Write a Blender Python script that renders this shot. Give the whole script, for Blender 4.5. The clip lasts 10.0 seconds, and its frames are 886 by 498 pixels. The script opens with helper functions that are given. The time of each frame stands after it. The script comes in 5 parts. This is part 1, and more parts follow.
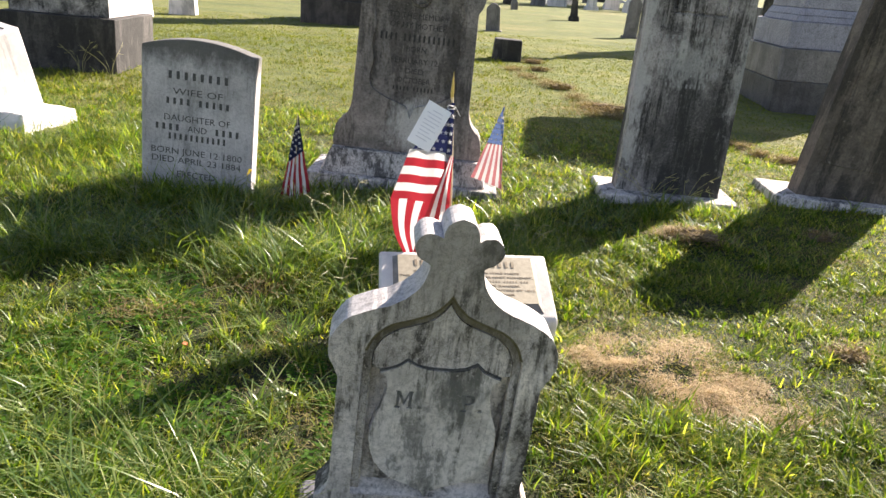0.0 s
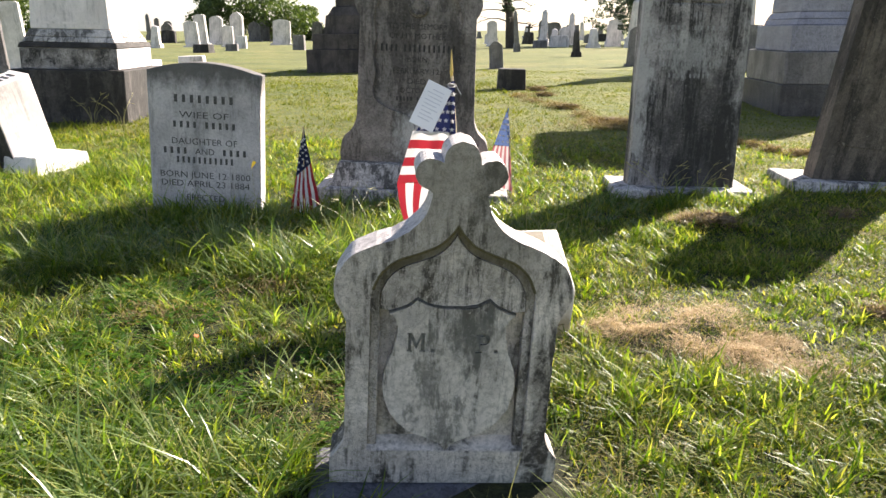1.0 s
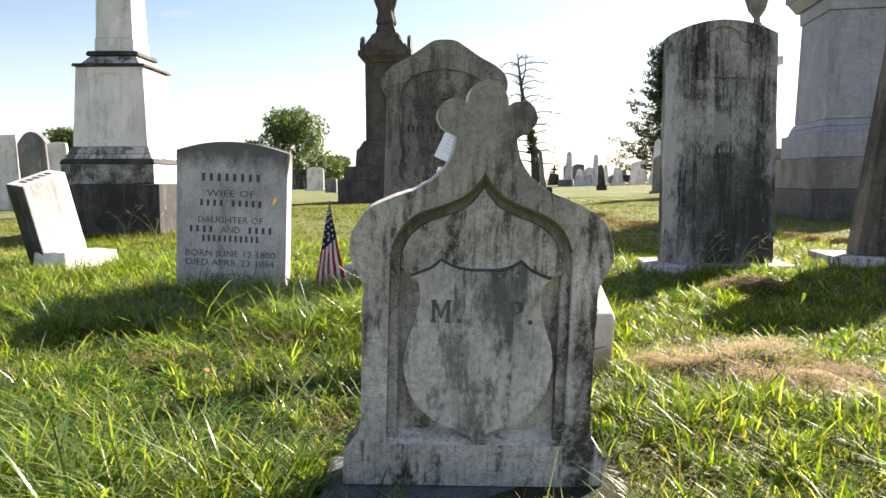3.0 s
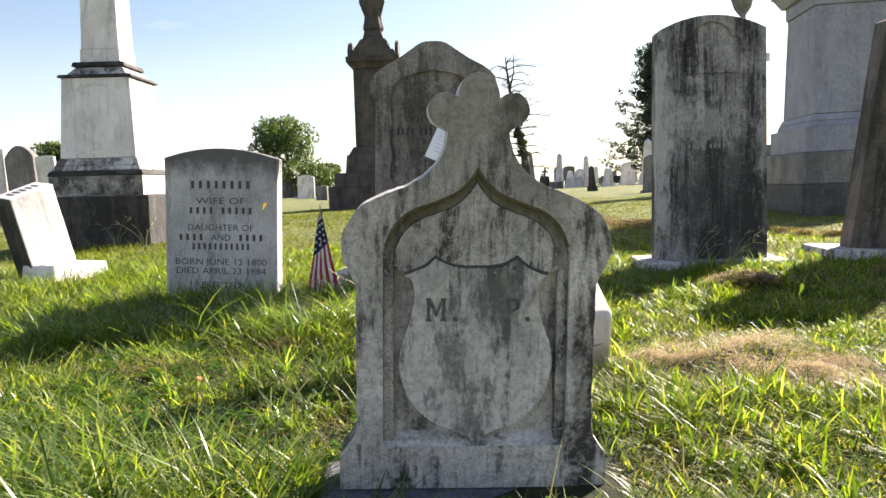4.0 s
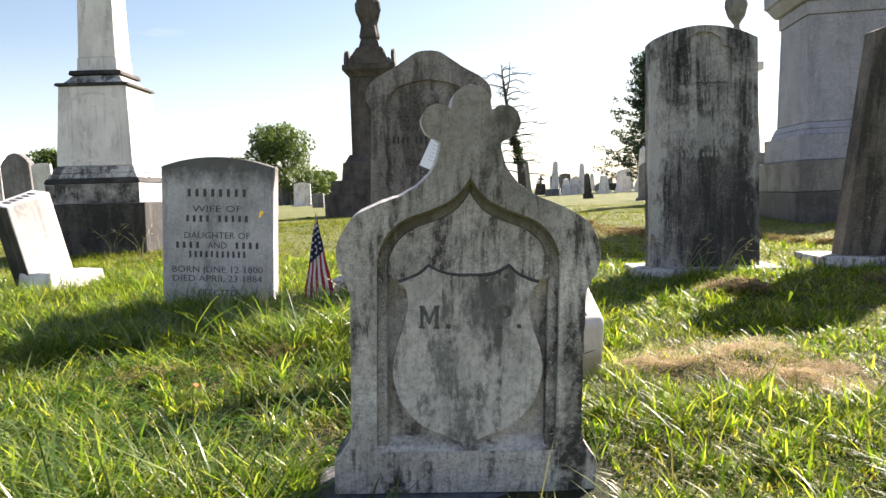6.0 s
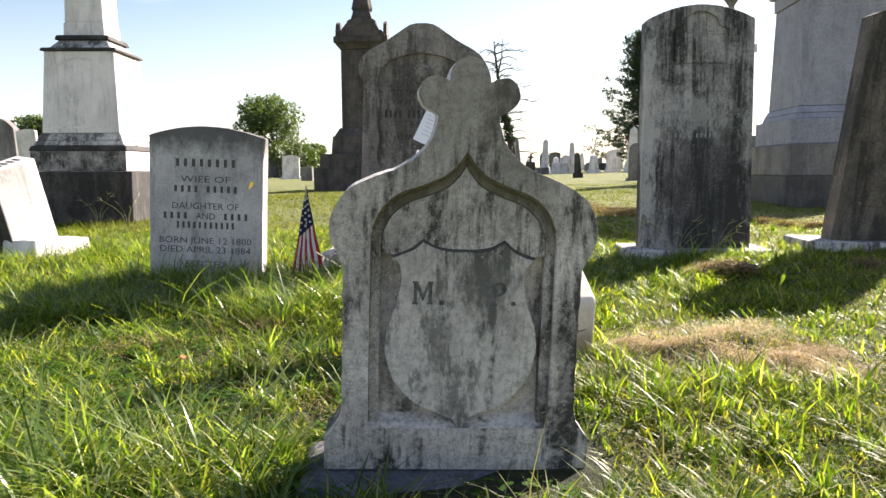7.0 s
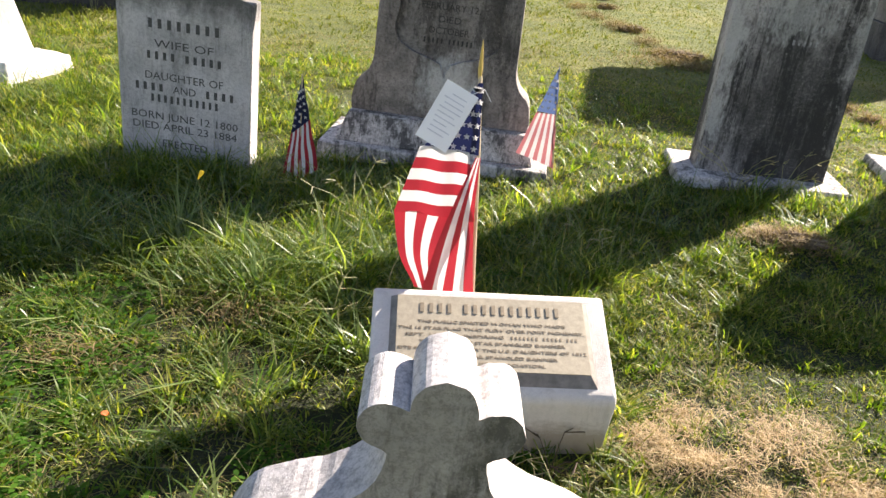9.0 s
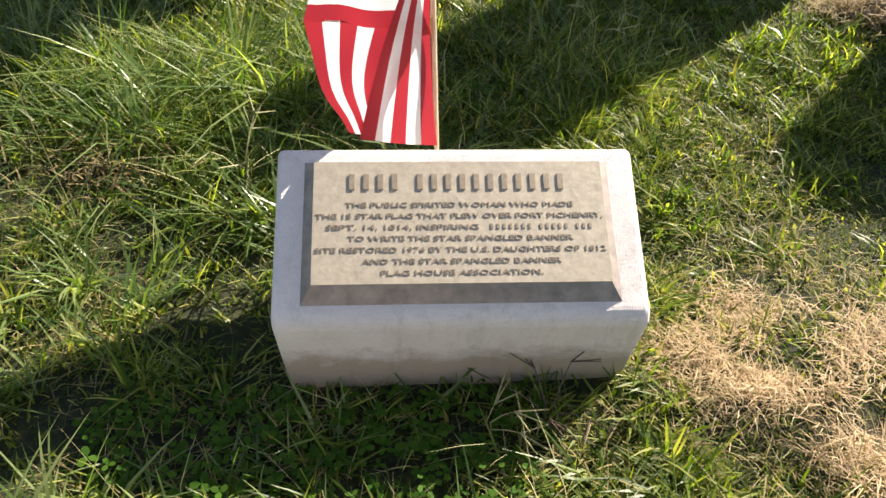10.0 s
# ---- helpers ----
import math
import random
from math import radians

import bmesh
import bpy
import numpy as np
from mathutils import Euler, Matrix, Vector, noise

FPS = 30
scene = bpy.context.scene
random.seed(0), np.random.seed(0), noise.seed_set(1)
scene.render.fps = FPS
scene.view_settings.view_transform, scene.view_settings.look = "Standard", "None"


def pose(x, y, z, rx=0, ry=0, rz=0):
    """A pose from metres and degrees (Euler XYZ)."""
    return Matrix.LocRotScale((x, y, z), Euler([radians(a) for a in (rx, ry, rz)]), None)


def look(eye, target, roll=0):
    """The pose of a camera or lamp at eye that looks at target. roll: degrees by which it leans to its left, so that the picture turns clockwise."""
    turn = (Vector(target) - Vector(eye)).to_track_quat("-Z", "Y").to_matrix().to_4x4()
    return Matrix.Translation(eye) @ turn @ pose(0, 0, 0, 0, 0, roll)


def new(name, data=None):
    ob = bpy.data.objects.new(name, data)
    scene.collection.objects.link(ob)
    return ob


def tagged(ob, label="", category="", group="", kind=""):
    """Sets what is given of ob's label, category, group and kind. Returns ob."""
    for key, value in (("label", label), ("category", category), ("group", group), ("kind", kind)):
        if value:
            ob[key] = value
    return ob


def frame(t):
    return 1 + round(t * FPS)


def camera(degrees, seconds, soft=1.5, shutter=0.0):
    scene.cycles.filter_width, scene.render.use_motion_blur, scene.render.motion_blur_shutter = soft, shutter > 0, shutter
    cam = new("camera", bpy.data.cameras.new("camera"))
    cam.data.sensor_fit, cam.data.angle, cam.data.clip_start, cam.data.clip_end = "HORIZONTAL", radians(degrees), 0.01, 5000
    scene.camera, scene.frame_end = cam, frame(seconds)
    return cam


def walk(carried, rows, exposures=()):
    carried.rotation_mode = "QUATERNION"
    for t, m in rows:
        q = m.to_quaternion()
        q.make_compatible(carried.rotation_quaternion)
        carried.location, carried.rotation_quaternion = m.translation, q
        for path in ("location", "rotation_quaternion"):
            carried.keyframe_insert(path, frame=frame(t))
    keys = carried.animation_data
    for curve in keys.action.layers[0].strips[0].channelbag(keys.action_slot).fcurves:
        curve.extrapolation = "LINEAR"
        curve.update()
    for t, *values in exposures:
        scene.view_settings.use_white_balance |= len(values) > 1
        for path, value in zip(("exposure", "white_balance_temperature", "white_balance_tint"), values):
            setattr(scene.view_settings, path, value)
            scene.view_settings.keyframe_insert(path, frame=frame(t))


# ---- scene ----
cam = camera(60.0, 10.0)
EXPOSURE, WARMTH = 1.85, 6950
PATH = [
    (0, (0.16, 0.131, 1.543), (0.124, 2.014, 0.871), 4.4),
    (0.5, (0.151, 0.074, 1.436), (0.164, 1.968, 0.794), 0.8),
    (1, (0.213, 0.096, 1.231), (0.119, 2.017, 0.683), -0.1),
    (1.5, (0.186, 0.133, 0.937), (0.069, 2.108, 0.645), -0.6),
    (2, (0.227, 0.136, 0.824), (0.067, 2.117, 0.602), -1.2),
    (2.5, (0.221, 0.154, 0.775), (0.044, 2.137, 0.588), -0.8),
    (4, (0.207, 0.217, 0.721), (0.055, 2.204, 0.558), -2.7),
    (4.5, (0.211, 0.216, 0.723), (0.05, 2.205, 0.592), -2.1),
    (5, (0.213, 0.203, 0.722), (0.061, 2.192, 0.582), -2.4),
    (6.5, (0.219, 0.18, 0.728), (0.078, 2.169, 0.58), -2.7),
    (7, (0.199, 0.21, 0.722), (0.087, 2.196, 0.515), -1.4),
    (7.5, (0.183, 0.301, 0.941), (0.195, 2.26, 0.54), -0.2),
    (8, (0.187, 0.411, 1.4), (0.346, 2.342, 0.903), 0.0),
    (8.5, (0.254, 0.657, 1.581), (0.424, 2.524, 0.883), 1.4),
    (9, (0.228, 1.13, 1.549), (0.064, 2.936, 0.706), 4.5),
    (9.5, (0.222, 1.603, 1.465), (0.085, 3.251, 0.34), 1.4),
    (10, (0.263, 2.005, 1.333), (0.16, 3.465, -0.03), 2.8),
]
walk(cam, [(t, look(eye, target, roll)) for t, eye, target, roll in PATH], [(0, EXPOSURE, WARMTH, 16), (10, EXPOSURE, WARMTH, 16)])

# ---- daylight ----
SUN_EL, SUN_AZ = 30.6, 41.0
world = bpy.data.worlds.new("sky")
scene.world = world
world.use_nodes = True
wn = world.node_tree
wn.nodes.clear()
sky = wn.nodes.new("ShaderNodeTexSky")
sky.sky_type = "NISHITA"
sky.sun_disc = False
sky.sun_elevation, sky.sun_rotation = radians(SUN_EL), radians(SUN_AZ)
sky.dust_density, sky.air_density = 0.6, 1.0
bg = wn.nodes.new("ShaderNodeBackground")
bg.inputs["Strength"].default_value = 0.053
wout = wn.nodes.new("ShaderNodeOutputWorld")
# thin clouds over the blue
wtc = wn.nodes.new("ShaderNodeTexCoord")
wmap = wn.nodes.new("ShaderNodeMapping")
wmap.inputs["Scale"].default_value = (1.6, 1.6, 9.0)
wnoise = wn.nodes.new("ShaderNodeTexNoise")
wnoise.inputs["Scale"].default_value, wnoise.inputs["Detail"].default_value = 1.4, 6.0
wramp = wn.nodes.new("ShaderNodeValToRGB")
wramp.color_ramp.elements[0].position, wramp.color_ramp.elements[1].position = 0.6, 0.85
wmix = wn.nodes.new("ShaderNodeMixRGB")
wmix.inputs["Color2"].default_value = (8.0, 8.2, 8.6, 1)
wn.links.new(wtc.outputs["Generated"], wmap.inputs["Vector"])
wn.links.new(wmap.outputs["Vector"], wnoise.inputs["Vector"])
wn.links.new(wnoise.outputs["Fac"], wramp.inputs["Fac"])
wn.links.new(wramp.outputs["Color"], wmix.inputs["Fac"])
wxyz = wn.nodes.new("ShaderNodeSeparateXYZ")
whaze = wn.nodes.new("ShaderNodeMapRange")
whaze.inputs["From Min"].default_value, whaze.inputs["From Max"].default_value = 0.0, 0.2
whaze.inputs["To Min"].default_value, whaze.inputs["To Max"].default_value = 0.42, 0.0
whazed = wn.nodes.new("ShaderNodeMixRGB")
whazed.inputs["Color2"].default_value = (7.0, 7.6, 8.4, 1)
wn.links.new(wtc.outputs["Generated"], wxyz.inputs["Vector"])
wn.links.new(wxyz.outputs["Z"], whaze.inputs["Value"])
wn.links.new(whaze.outputs["Result"], whazed.inputs["Fac"])
wn.links.new(sky.outputs["Color"], whazed.inputs["Color1"])
wn.links.new(whazed.outputs["Color"], wmix.inputs["Color1"])
wn.links.new(wmix.outputs["Color"], bg.inputs["Color"])
wn.links.new(bg.outputs["Background"], wout.inputs["Surface"])

sun_way = Vector((math.cos(radians(SUN_EL)) * math.sin(radians(SUN_AZ)), math.cos(radians(SUN_EL)) * math.cos(radians(SUN_AZ)), math.sin(radians(SUN_EL))))
sun = new("sun", bpy.data.lights.new("sun", "SUN"))
sun.data.energy, sun.data.angle, sun.data.color = 5.0, radians(0.53), (1.0, 0.95, 0.86)
sun.matrix_world = look(sun_way * 60, (0, 0, 0))


# ---- materials ----
def nodes_of(name):
    m = bpy.data.materials.new(name)
    m.use_nodes = True
    return m, m.node_tree, m.node_tree.nodes["Principled BSDF"]


def node(tree, kind, **values):
    n = tree.nodes.new(kind)
    for key, value in values.items():
        n.inputs[key.replace("_", " ")].default_value = value
    return n


def ramp(tree, source, stops):
    n = tree.nodes.new("ShaderNodeValToRGB")
    while len(n.color_ramp.elements) < len(stops):
        n.color_ramp.elements.new(0.5)
    for e, (p, c) in zip(n.color_ramp.elements, stops):
        e.position, e.color = p, (*c, 1) if len(c) == 3 else c
    tree.links.new(source, n.inputs["Fac"])
    return n.outputs["Color"]


def mixed(tree, fac, a, b, kind="MIX"):
    n = tree.nodes.new("ShaderNodeMixRGB")
    n.blend_type = kind
    for socket, v in (("Fac", fac), ("Color1", a), ("Color2", b)):
        if isinstance(v, (int, float)):
            n.inputs[socket].default_value = v
        elif isinstance(v, tuple):
            n.inputs[socket].default_value = (*v, 1)
        else:
            tree.links.new(v, n.inputs[socket])
    return n.outputs["Color"]


def noise_fac(tree, scale, detail=5.0, rough=0.6, stretch=(1, 1, 1), distort=0.0, shift=(0, 0, 0)):
    tc = tree.nodes.new("ShaderNodeTexCoord")
    mp = tree.nodes.new("ShaderNodeMapping")
    mp.inputs["Scale"].default_value = stretch
    mp.inputs["Location"].default_value = shift
    n = node(tree, "ShaderNodeTexNoise", Scale=scale, Detail=detail, Roughness=rough, Distortion=distort)
    tree.links.new(tc.outputs["Object"], mp.inputs["Vector"])
    tree.links.new(mp.outputs["Vector"], n.inputs["Vector"])
    return n.outputs["Fac"]


def bumped(tree, bsdf, height, strength, distance=0.01):
    b = node(tree, "ShaderNodeBump", Strength=strength, Distance=distance)
    tree.links.new(height, b.inputs["Height"])
    tree.links.new(b.outputs["Normal"], bsdf.inputs["Normal"])


def stone(name, light, mid, dark, streaks=0.5, grain=0.5, rough=0.85, lichen=None, spread=0.5, shift=(0, 0, 0), run=7.0, grime=0.4, fall=0.24):
    """Weathered stone: mottled body, broad and thin dark runs down the face, grimy crust, pale flecks, grain and pits."""
    m, t, p = nodes_of(name)
    warm = lambda c: (c[0] * 1.03, c[1] * 0.97, c[2] * (0.96 if c[2] < c[1] * 1.01 else 1.02))
    light, mid, dark = warm(light), warm(mid), warm(dark)
    broad = ramp(t, noise_fac(t, 5.0, 9, 0.72, shift=shift), [(0.38, mid), (0.58, light)])
    runs = ramp(t, noise_fac(t, run, 9, 0.74, (1.5, 1.5, fall), 0.3, shift), [(spread - 0.01, (0, 0, 0)), (spread + 0.09, (1, 1, 1))])
    thin = ramp(t, noise_fac(t, run * 4.0, 7, 0.75, (1.6, 1.6, fall * 0.5), 0.2, shift), [(0.52, (0, 0, 0)), (0.62, (0.6, 0.6, 0.6))])
    crust = ramp(t, noise_fac(t, 28.0, 12, 0.82, shift=shift), [(0.45, (1, 1, 1)), (0.54, (0.3, 0.3, 0.3))])
    zone = ramp(t, noise_fac(t, 2.6, 4, 0.6, (1, 1, 0.6), 0.2, shift), [(0.38, (0.1, 0.1, 0.1)), (0.58, (1, 1, 1))])
    dirt = mixed(t, 0.75, runs, crust, "MULTIPLY")
    dirt = mixed(t, 1.0, dirt, mixed(t, 1.0, thin, crust, "MULTIPLY"), "SCREEN")
    dirt = mixed(t, 0.7, mixed(t, 0.25, dirt, zone, "SCREEN"), zone, "MULTIPLY")
    dirt = ramp(t, dirt, [(0.06, (0, 0, 0)), (0.5, (1, 1, 1))])
    colour = mixed(t, mixed(t, 1.0, dirt, (streaks, streaks, streaks), "MULTIPLY"), broad, dark)
    spots = ramp(t, noise_fac(t, 55.0, 10, 0.85, shift=shift), [(0.44, (0.16, 0.155, 0.14)), (0.52, (1, 1, 1))])
    colour = mixed(t, grime, colour, spots, "MULTIPLY")
    fine = noise_fac(t, 220.0, 5, 0.8)
    colour = mixed(t, grain, colour, ramp(t, fine, [(0.36, (0.25, 0.25, 0.25)), (0.56, (1, 1, 1))]), "MULTIPLY")
    flecks = ramp(t, noise_fac(t, 95.0, 3, 0.6, shift=shift), [(0.63, (0, 0, 0)), (0.67, (1, 1, 1))])
    colour = mixed(t, mixed(t, 1.0, flecks, (grime, grime, grime), "MULTIPLY"), colour, light)
    if lichen:
        pale = ramp(t, noise_fac(t, 24.0, 6, 0.65, shift=shift), [(0.63, (0, 0, 0)), (0.67, (1, 1, 1))])
        colour = mixed(t, mixed(t, 1.0, pale, (0.6, 0.6, 0.6), "MULTIPLY"), colour, lichen)
    t.links.new(colour, p.inputs["Base Color"])
    p.inputs["Roughness"].default_value = rough
    bumped(t, p, mixed(t, 0.5, fine, noise_fac(t, 40.0, 8, 0.75)), 0.8, 0.004)
    return m


def plain(name, colour, rough=0.7, metal=0.0, vary=0.25, scale=40.0, bump=0.2):
    m, t, p = nodes_of(name)
    f = noise_fac(t, scale, 5, 0.65)
    lo = tuple(c * (1 - vary) for c in colour)
    hi = tuple(min(1, c * (1 + vary)) for c in colour)
    t.links.new(ramp(t, f, [(0.3, lo), (0.7, hi)]), p.inputs["Base Color"])
    p.inputs["Roughness"].default_value, p.inputs["Metallic"].default_value = rough, metal
    bumped(t, p, f, bump, 0.003)
    return m


def leafy(name, stops, through_light=0.45, rough=0.55, gloss=0.3):
    """Blades and leaves: each island its own tone, light shining through."""
    m, t, p = nodes_of(name)
    g = t.nodes.new("ShaderNodeNewGeometry")
    colour = ramp(t, g.outputs["Random Per Island"], stops)
    patch = ramp(t, noise_fac(t, 1.3, 4, 0.6), [(0.3, (0.7, 0.72, 0.6)), (0.7, (1.15, 1.1, 1.0))])
    colour = mixed(t, 1.0, colour, patch, "MULTIPLY")
    t.links.new(colour, p.inputs["Base Color"])
    p.inputs["Roughness"].default_value, p.inputs["Specular IOR Level"].default_value = rough, gloss
    tr = t.nodes.new("ShaderNodeBsdfTranslucent")
    t.links.new(mixed(t, 1.0, colour, (2.1, 2.2, 0.55), "MULTIPLY"), tr.inputs["Color"])
    mx = t.nodes.new("ShaderNodeMixShader")
    mx.inputs["Fac"].default_value = through_light
    t.links.new(p.outputs["BSDF"], mx.inputs[1])
    t.links.new(tr.outputs["BSDF"], mx.inputs[2])
    t.links.new(mx.outputs["Shader"], t.nodes["Material Output"].inputs["Surface"])
    return m


def cloth(name, colour):
    m, t, p = nodes_of(name)
    weave = noise_fac(t, 400.0, 2, 0.5)
    c = mixed(t, 0.25, colour, ramp(t, weave, [(0.3, (0.5, 0.5, 0.5)), (0.7, (1, 1, 1))]), "MULTIPLY")
    t.links.new(c, p.inputs["Base Color"])
    p.inputs["Roughness"].default_value = 0.75
    tr = t.nodes.new("ShaderNodeBsdfTranslucent")
    t.links.new(c, tr.inputs["Color"])
    mx = t.nodes.new("ShaderNodeMixShader")
    mx.inputs["Fac"].default_value = 0.36
    t.links.new(p.outputs["BSDF"], mx.inputs[1])
    t.links.new(tr.outputs["BSDF"], mx.inputs[2])
    t.links.new(mx.outputs["Shader"], t.nodes["Material Output"].inputs["Surface"])
    return m


M_FRONT = stone("weathered_marble", (0.82, 0.78, 0.74), (0.52, 0.49, 0.46), (0.055, 0.05, 0.044), 0.97, 0.24, spread=0.505, run=4.2, grime=0.45, fall=0.36)
M_SHIELD = stone("pale_weathered_marble", (0.84, 0.805, 0.77), (0.66, 0.63, 0.6), (0.07, 0.065, 0.058), 0.9, 0.2, spread=0.55, shift=(3, 1, 2), run=5.0, grime=0.36, fall=0.36)
M_SUNLIT = stone("sunlit_white_marble", (0.82, 0.81, 0.8), (0.7, 0.69, 0.68), (0.2, 0.2, 0.205), 0.5, 0.3, spread=0.55, shift=(6, 2, 3), grime=0.42)
M_BEAD = stone("moss_stained_moulding", (0.7, 0.67, 0.64), (0.45, 0.425, 0.4), (0.045, 0.041, 0.036), 0.93, 0.42, spread=0.495, run=5.0, grime=0.58, fall=0.42)
M_MOSS = plain("mossy_stone", (0.12, 0.1, 0.055), 0.95, 0, 0.5, 60, 0.5)
M_SLATE = stone("blue_grey_stone", (0.2, 0.21, 0.24), (0.14, 0.15, 0.17), (0.05, 0.05, 0.06), 0.6, 0.4)
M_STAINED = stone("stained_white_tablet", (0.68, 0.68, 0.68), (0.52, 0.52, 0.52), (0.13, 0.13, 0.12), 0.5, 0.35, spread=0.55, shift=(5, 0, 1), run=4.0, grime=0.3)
M_BIG = stone("brown_grey_marble", (0.37, 0.345, 0.32), (0.19, 0.178, 0.165), (0.05, 0.046, 0.04), 0.75, 0.4, spread=0.5, shift=(1, 7, 0), run=4.0, grime=0.5)
M_BASE = stone("stained_white_base", (0.8, 0.79, 0.77), (0.62, 0.61, 0.59), (0.06, 0.06, 0.06), 0.9, 0.35, spread=0.5, shift=(2, 3, 9), grime=0.6)
M_BLACK = stone("blackened_marble", (0.47, 0.46, 0.45), (0.25, 0.245, 0.24), (0.03, 0.029, 0.028), 0.95, 0.3, lichen=(0.5, 0.48, 0.45), spread=0.485, shift=(9, 2, 4), run=4.6, grime=0.5, fall=0.14)
M_BROWN = stone("dark_brown_stone", (0.21, 0.185, 0.155), (0.12, 0.105, 0.09), (0.03, 0.028, 0.025), 0.8, 0.5, lichen=(0.26, 0.24, 0.2), spread=0.46, shift=(4, 4, 4), run=3.0)
M_WHITE = stone("clean_white_marble", (0.86, 0.85, 0.845), (0.79, 0.78, 0.775), (0.2, 0.2, 0.2), 0.5, 0.06, spread=0.575, shift=(8, 8, 1), run=2.5, grime=0.1)
M_SOOT_SHADE = stone("soot_and_shade_marble", (0.5, 0.49, 0.48), (0.12, 0.117, 0.113), (0.02, 0.02, 0.02), 0.95, 0.3, spread=0.47, shift=(1, 2, 5), run=2.2, grime=0.5, fall=0.9)
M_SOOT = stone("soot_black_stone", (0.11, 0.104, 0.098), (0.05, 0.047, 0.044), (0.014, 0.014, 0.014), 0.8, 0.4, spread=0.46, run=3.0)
M_GRANITE = stone("grey_granite", (0.46, 0.47, 0.52), (0.38, 0.39, 0.43), (0.1, 0.1, 0.11), 0.35, 0.8, 0.7, spread=0.58, run=2.5)
M_GRANITE_STEP = stone("brown_grey_granite", (0.33, 0.315, 0.305), (0.24, 0.23, 0.22), (0.08, 0.075, 0.07), 0.5, 0.6, 0.75, run=2.5)
M_GRANITE_DARK = stone("dark_granite", (0.17, 0.16, 0.15), (0.11, 0.105, 0.1), (0.05, 0.04, 0.04), 0.5, 0.7, 0.75, run=2.5)
M_BROWNSTONE = stone("sooty_brownstone", (0.13, 0.115, 0.105), (0.075, 0.068, 0.063), (0.03, 0.027, 0.026), 0.7, 0.4, run=2.0)
M_FARWHITE = stone("far_marble", (0.84, 0.83, 0.82), (0.7, 0.69, 0.68), (0.14, 0.14, 0.13), 0.55, 0.12, spread=0.54, run=2.0, grime=0.15)
M_FARGREY = stone("far_grey_stone", (0.28, 0.28, 0.28), (0.18, 0.18, 0.18), (0.06, 0.06, 0.06), 0.6, 0.3, run=2.0)
# near-black colour holds the shade of carved strokes and of the shield's groove
M_INK = plain("carved_shadowed_letters", (0.085, 0.082, 0.078), 0.95, 0, 0.4, 90)
M_INK_SOFT = plain("worn_letters", (0.045, 0.042, 0.04), 0.95, 0, 0.4, 60)
M_SCUFF = plain("pale_scuffed_letters", (0.27, 0.265, 0.26), 0.95, 0, 0.5, 60)
M_INK_FAINT = plain("nearly_lost_letters", (0.17, 0.165, 0.16), 0.95, 0, 0.5, 60)
M_CONCRETE = stone("white_painted_concrete", (0.74, 0.73, 0.69), (0.68, 0.67, 0.63), (0.3, 0.27, 0.22), 0.3, 0.1, spread=0.6, run=3.0, grime=0.06)


def soil_splash(m):
    """Brown soil thrown up unevenly over the foot of the white paint."""
    t = m.node_tree
    p = t.nodes["Principled BSDF"]
    paint = p.inputs["Base Color"].links[0].from_socket
    tc = t.nodes.new("ShaderNodeTexCoord")
    xyz = t.nodes.new("ShaderNodeSeparateXYZ")
    t.links.new(tc.outputs["Object"], xyz.inputs["Vector"])
    reach = t.nodes.new("ShaderNodeMath")
    reach.operation = "MULTIPLY_ADD"
    t.links.new(noise_fac(t, 14.0, 8, 0.75, (1, 1, 1.6)), reach.inputs[0])
    reach.inputs[1].default_value = -0.17
    t.links.new(xyz.outputs["Z"], reach.inputs[2])
    cover = ramp(t, reach.outputs["Value"], [(0.0, (0.7, 0.7, 0.7)), (0.055, (0, 0, 0))])
    t.links.new(mixed(t, cover, paint, (0.27, 0.2, 0.12)), p.inputs["Base Color"])


soil_splash(M_CONCRETE)


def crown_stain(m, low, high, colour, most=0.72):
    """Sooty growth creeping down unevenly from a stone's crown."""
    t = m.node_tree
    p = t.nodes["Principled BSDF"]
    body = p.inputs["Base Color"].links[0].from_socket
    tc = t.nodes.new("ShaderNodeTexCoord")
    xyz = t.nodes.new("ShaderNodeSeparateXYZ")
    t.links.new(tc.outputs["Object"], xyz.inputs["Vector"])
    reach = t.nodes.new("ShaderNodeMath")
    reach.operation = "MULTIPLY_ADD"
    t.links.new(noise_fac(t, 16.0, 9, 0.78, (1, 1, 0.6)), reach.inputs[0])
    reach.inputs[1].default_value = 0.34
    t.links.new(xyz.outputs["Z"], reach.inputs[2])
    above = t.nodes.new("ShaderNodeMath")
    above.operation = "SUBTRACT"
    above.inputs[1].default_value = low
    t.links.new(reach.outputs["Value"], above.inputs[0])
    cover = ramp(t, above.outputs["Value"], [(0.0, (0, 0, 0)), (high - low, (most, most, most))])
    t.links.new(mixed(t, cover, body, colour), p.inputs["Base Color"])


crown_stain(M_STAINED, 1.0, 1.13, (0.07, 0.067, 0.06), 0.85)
crown_stain(M_BEAD, 0.66, 0.84, (0.13, 0.11, 0.072), 0.85)
crown_stain(M_FRONT, 0.72, 1.02, (0.15, 0.135, 0.11), 0.62)


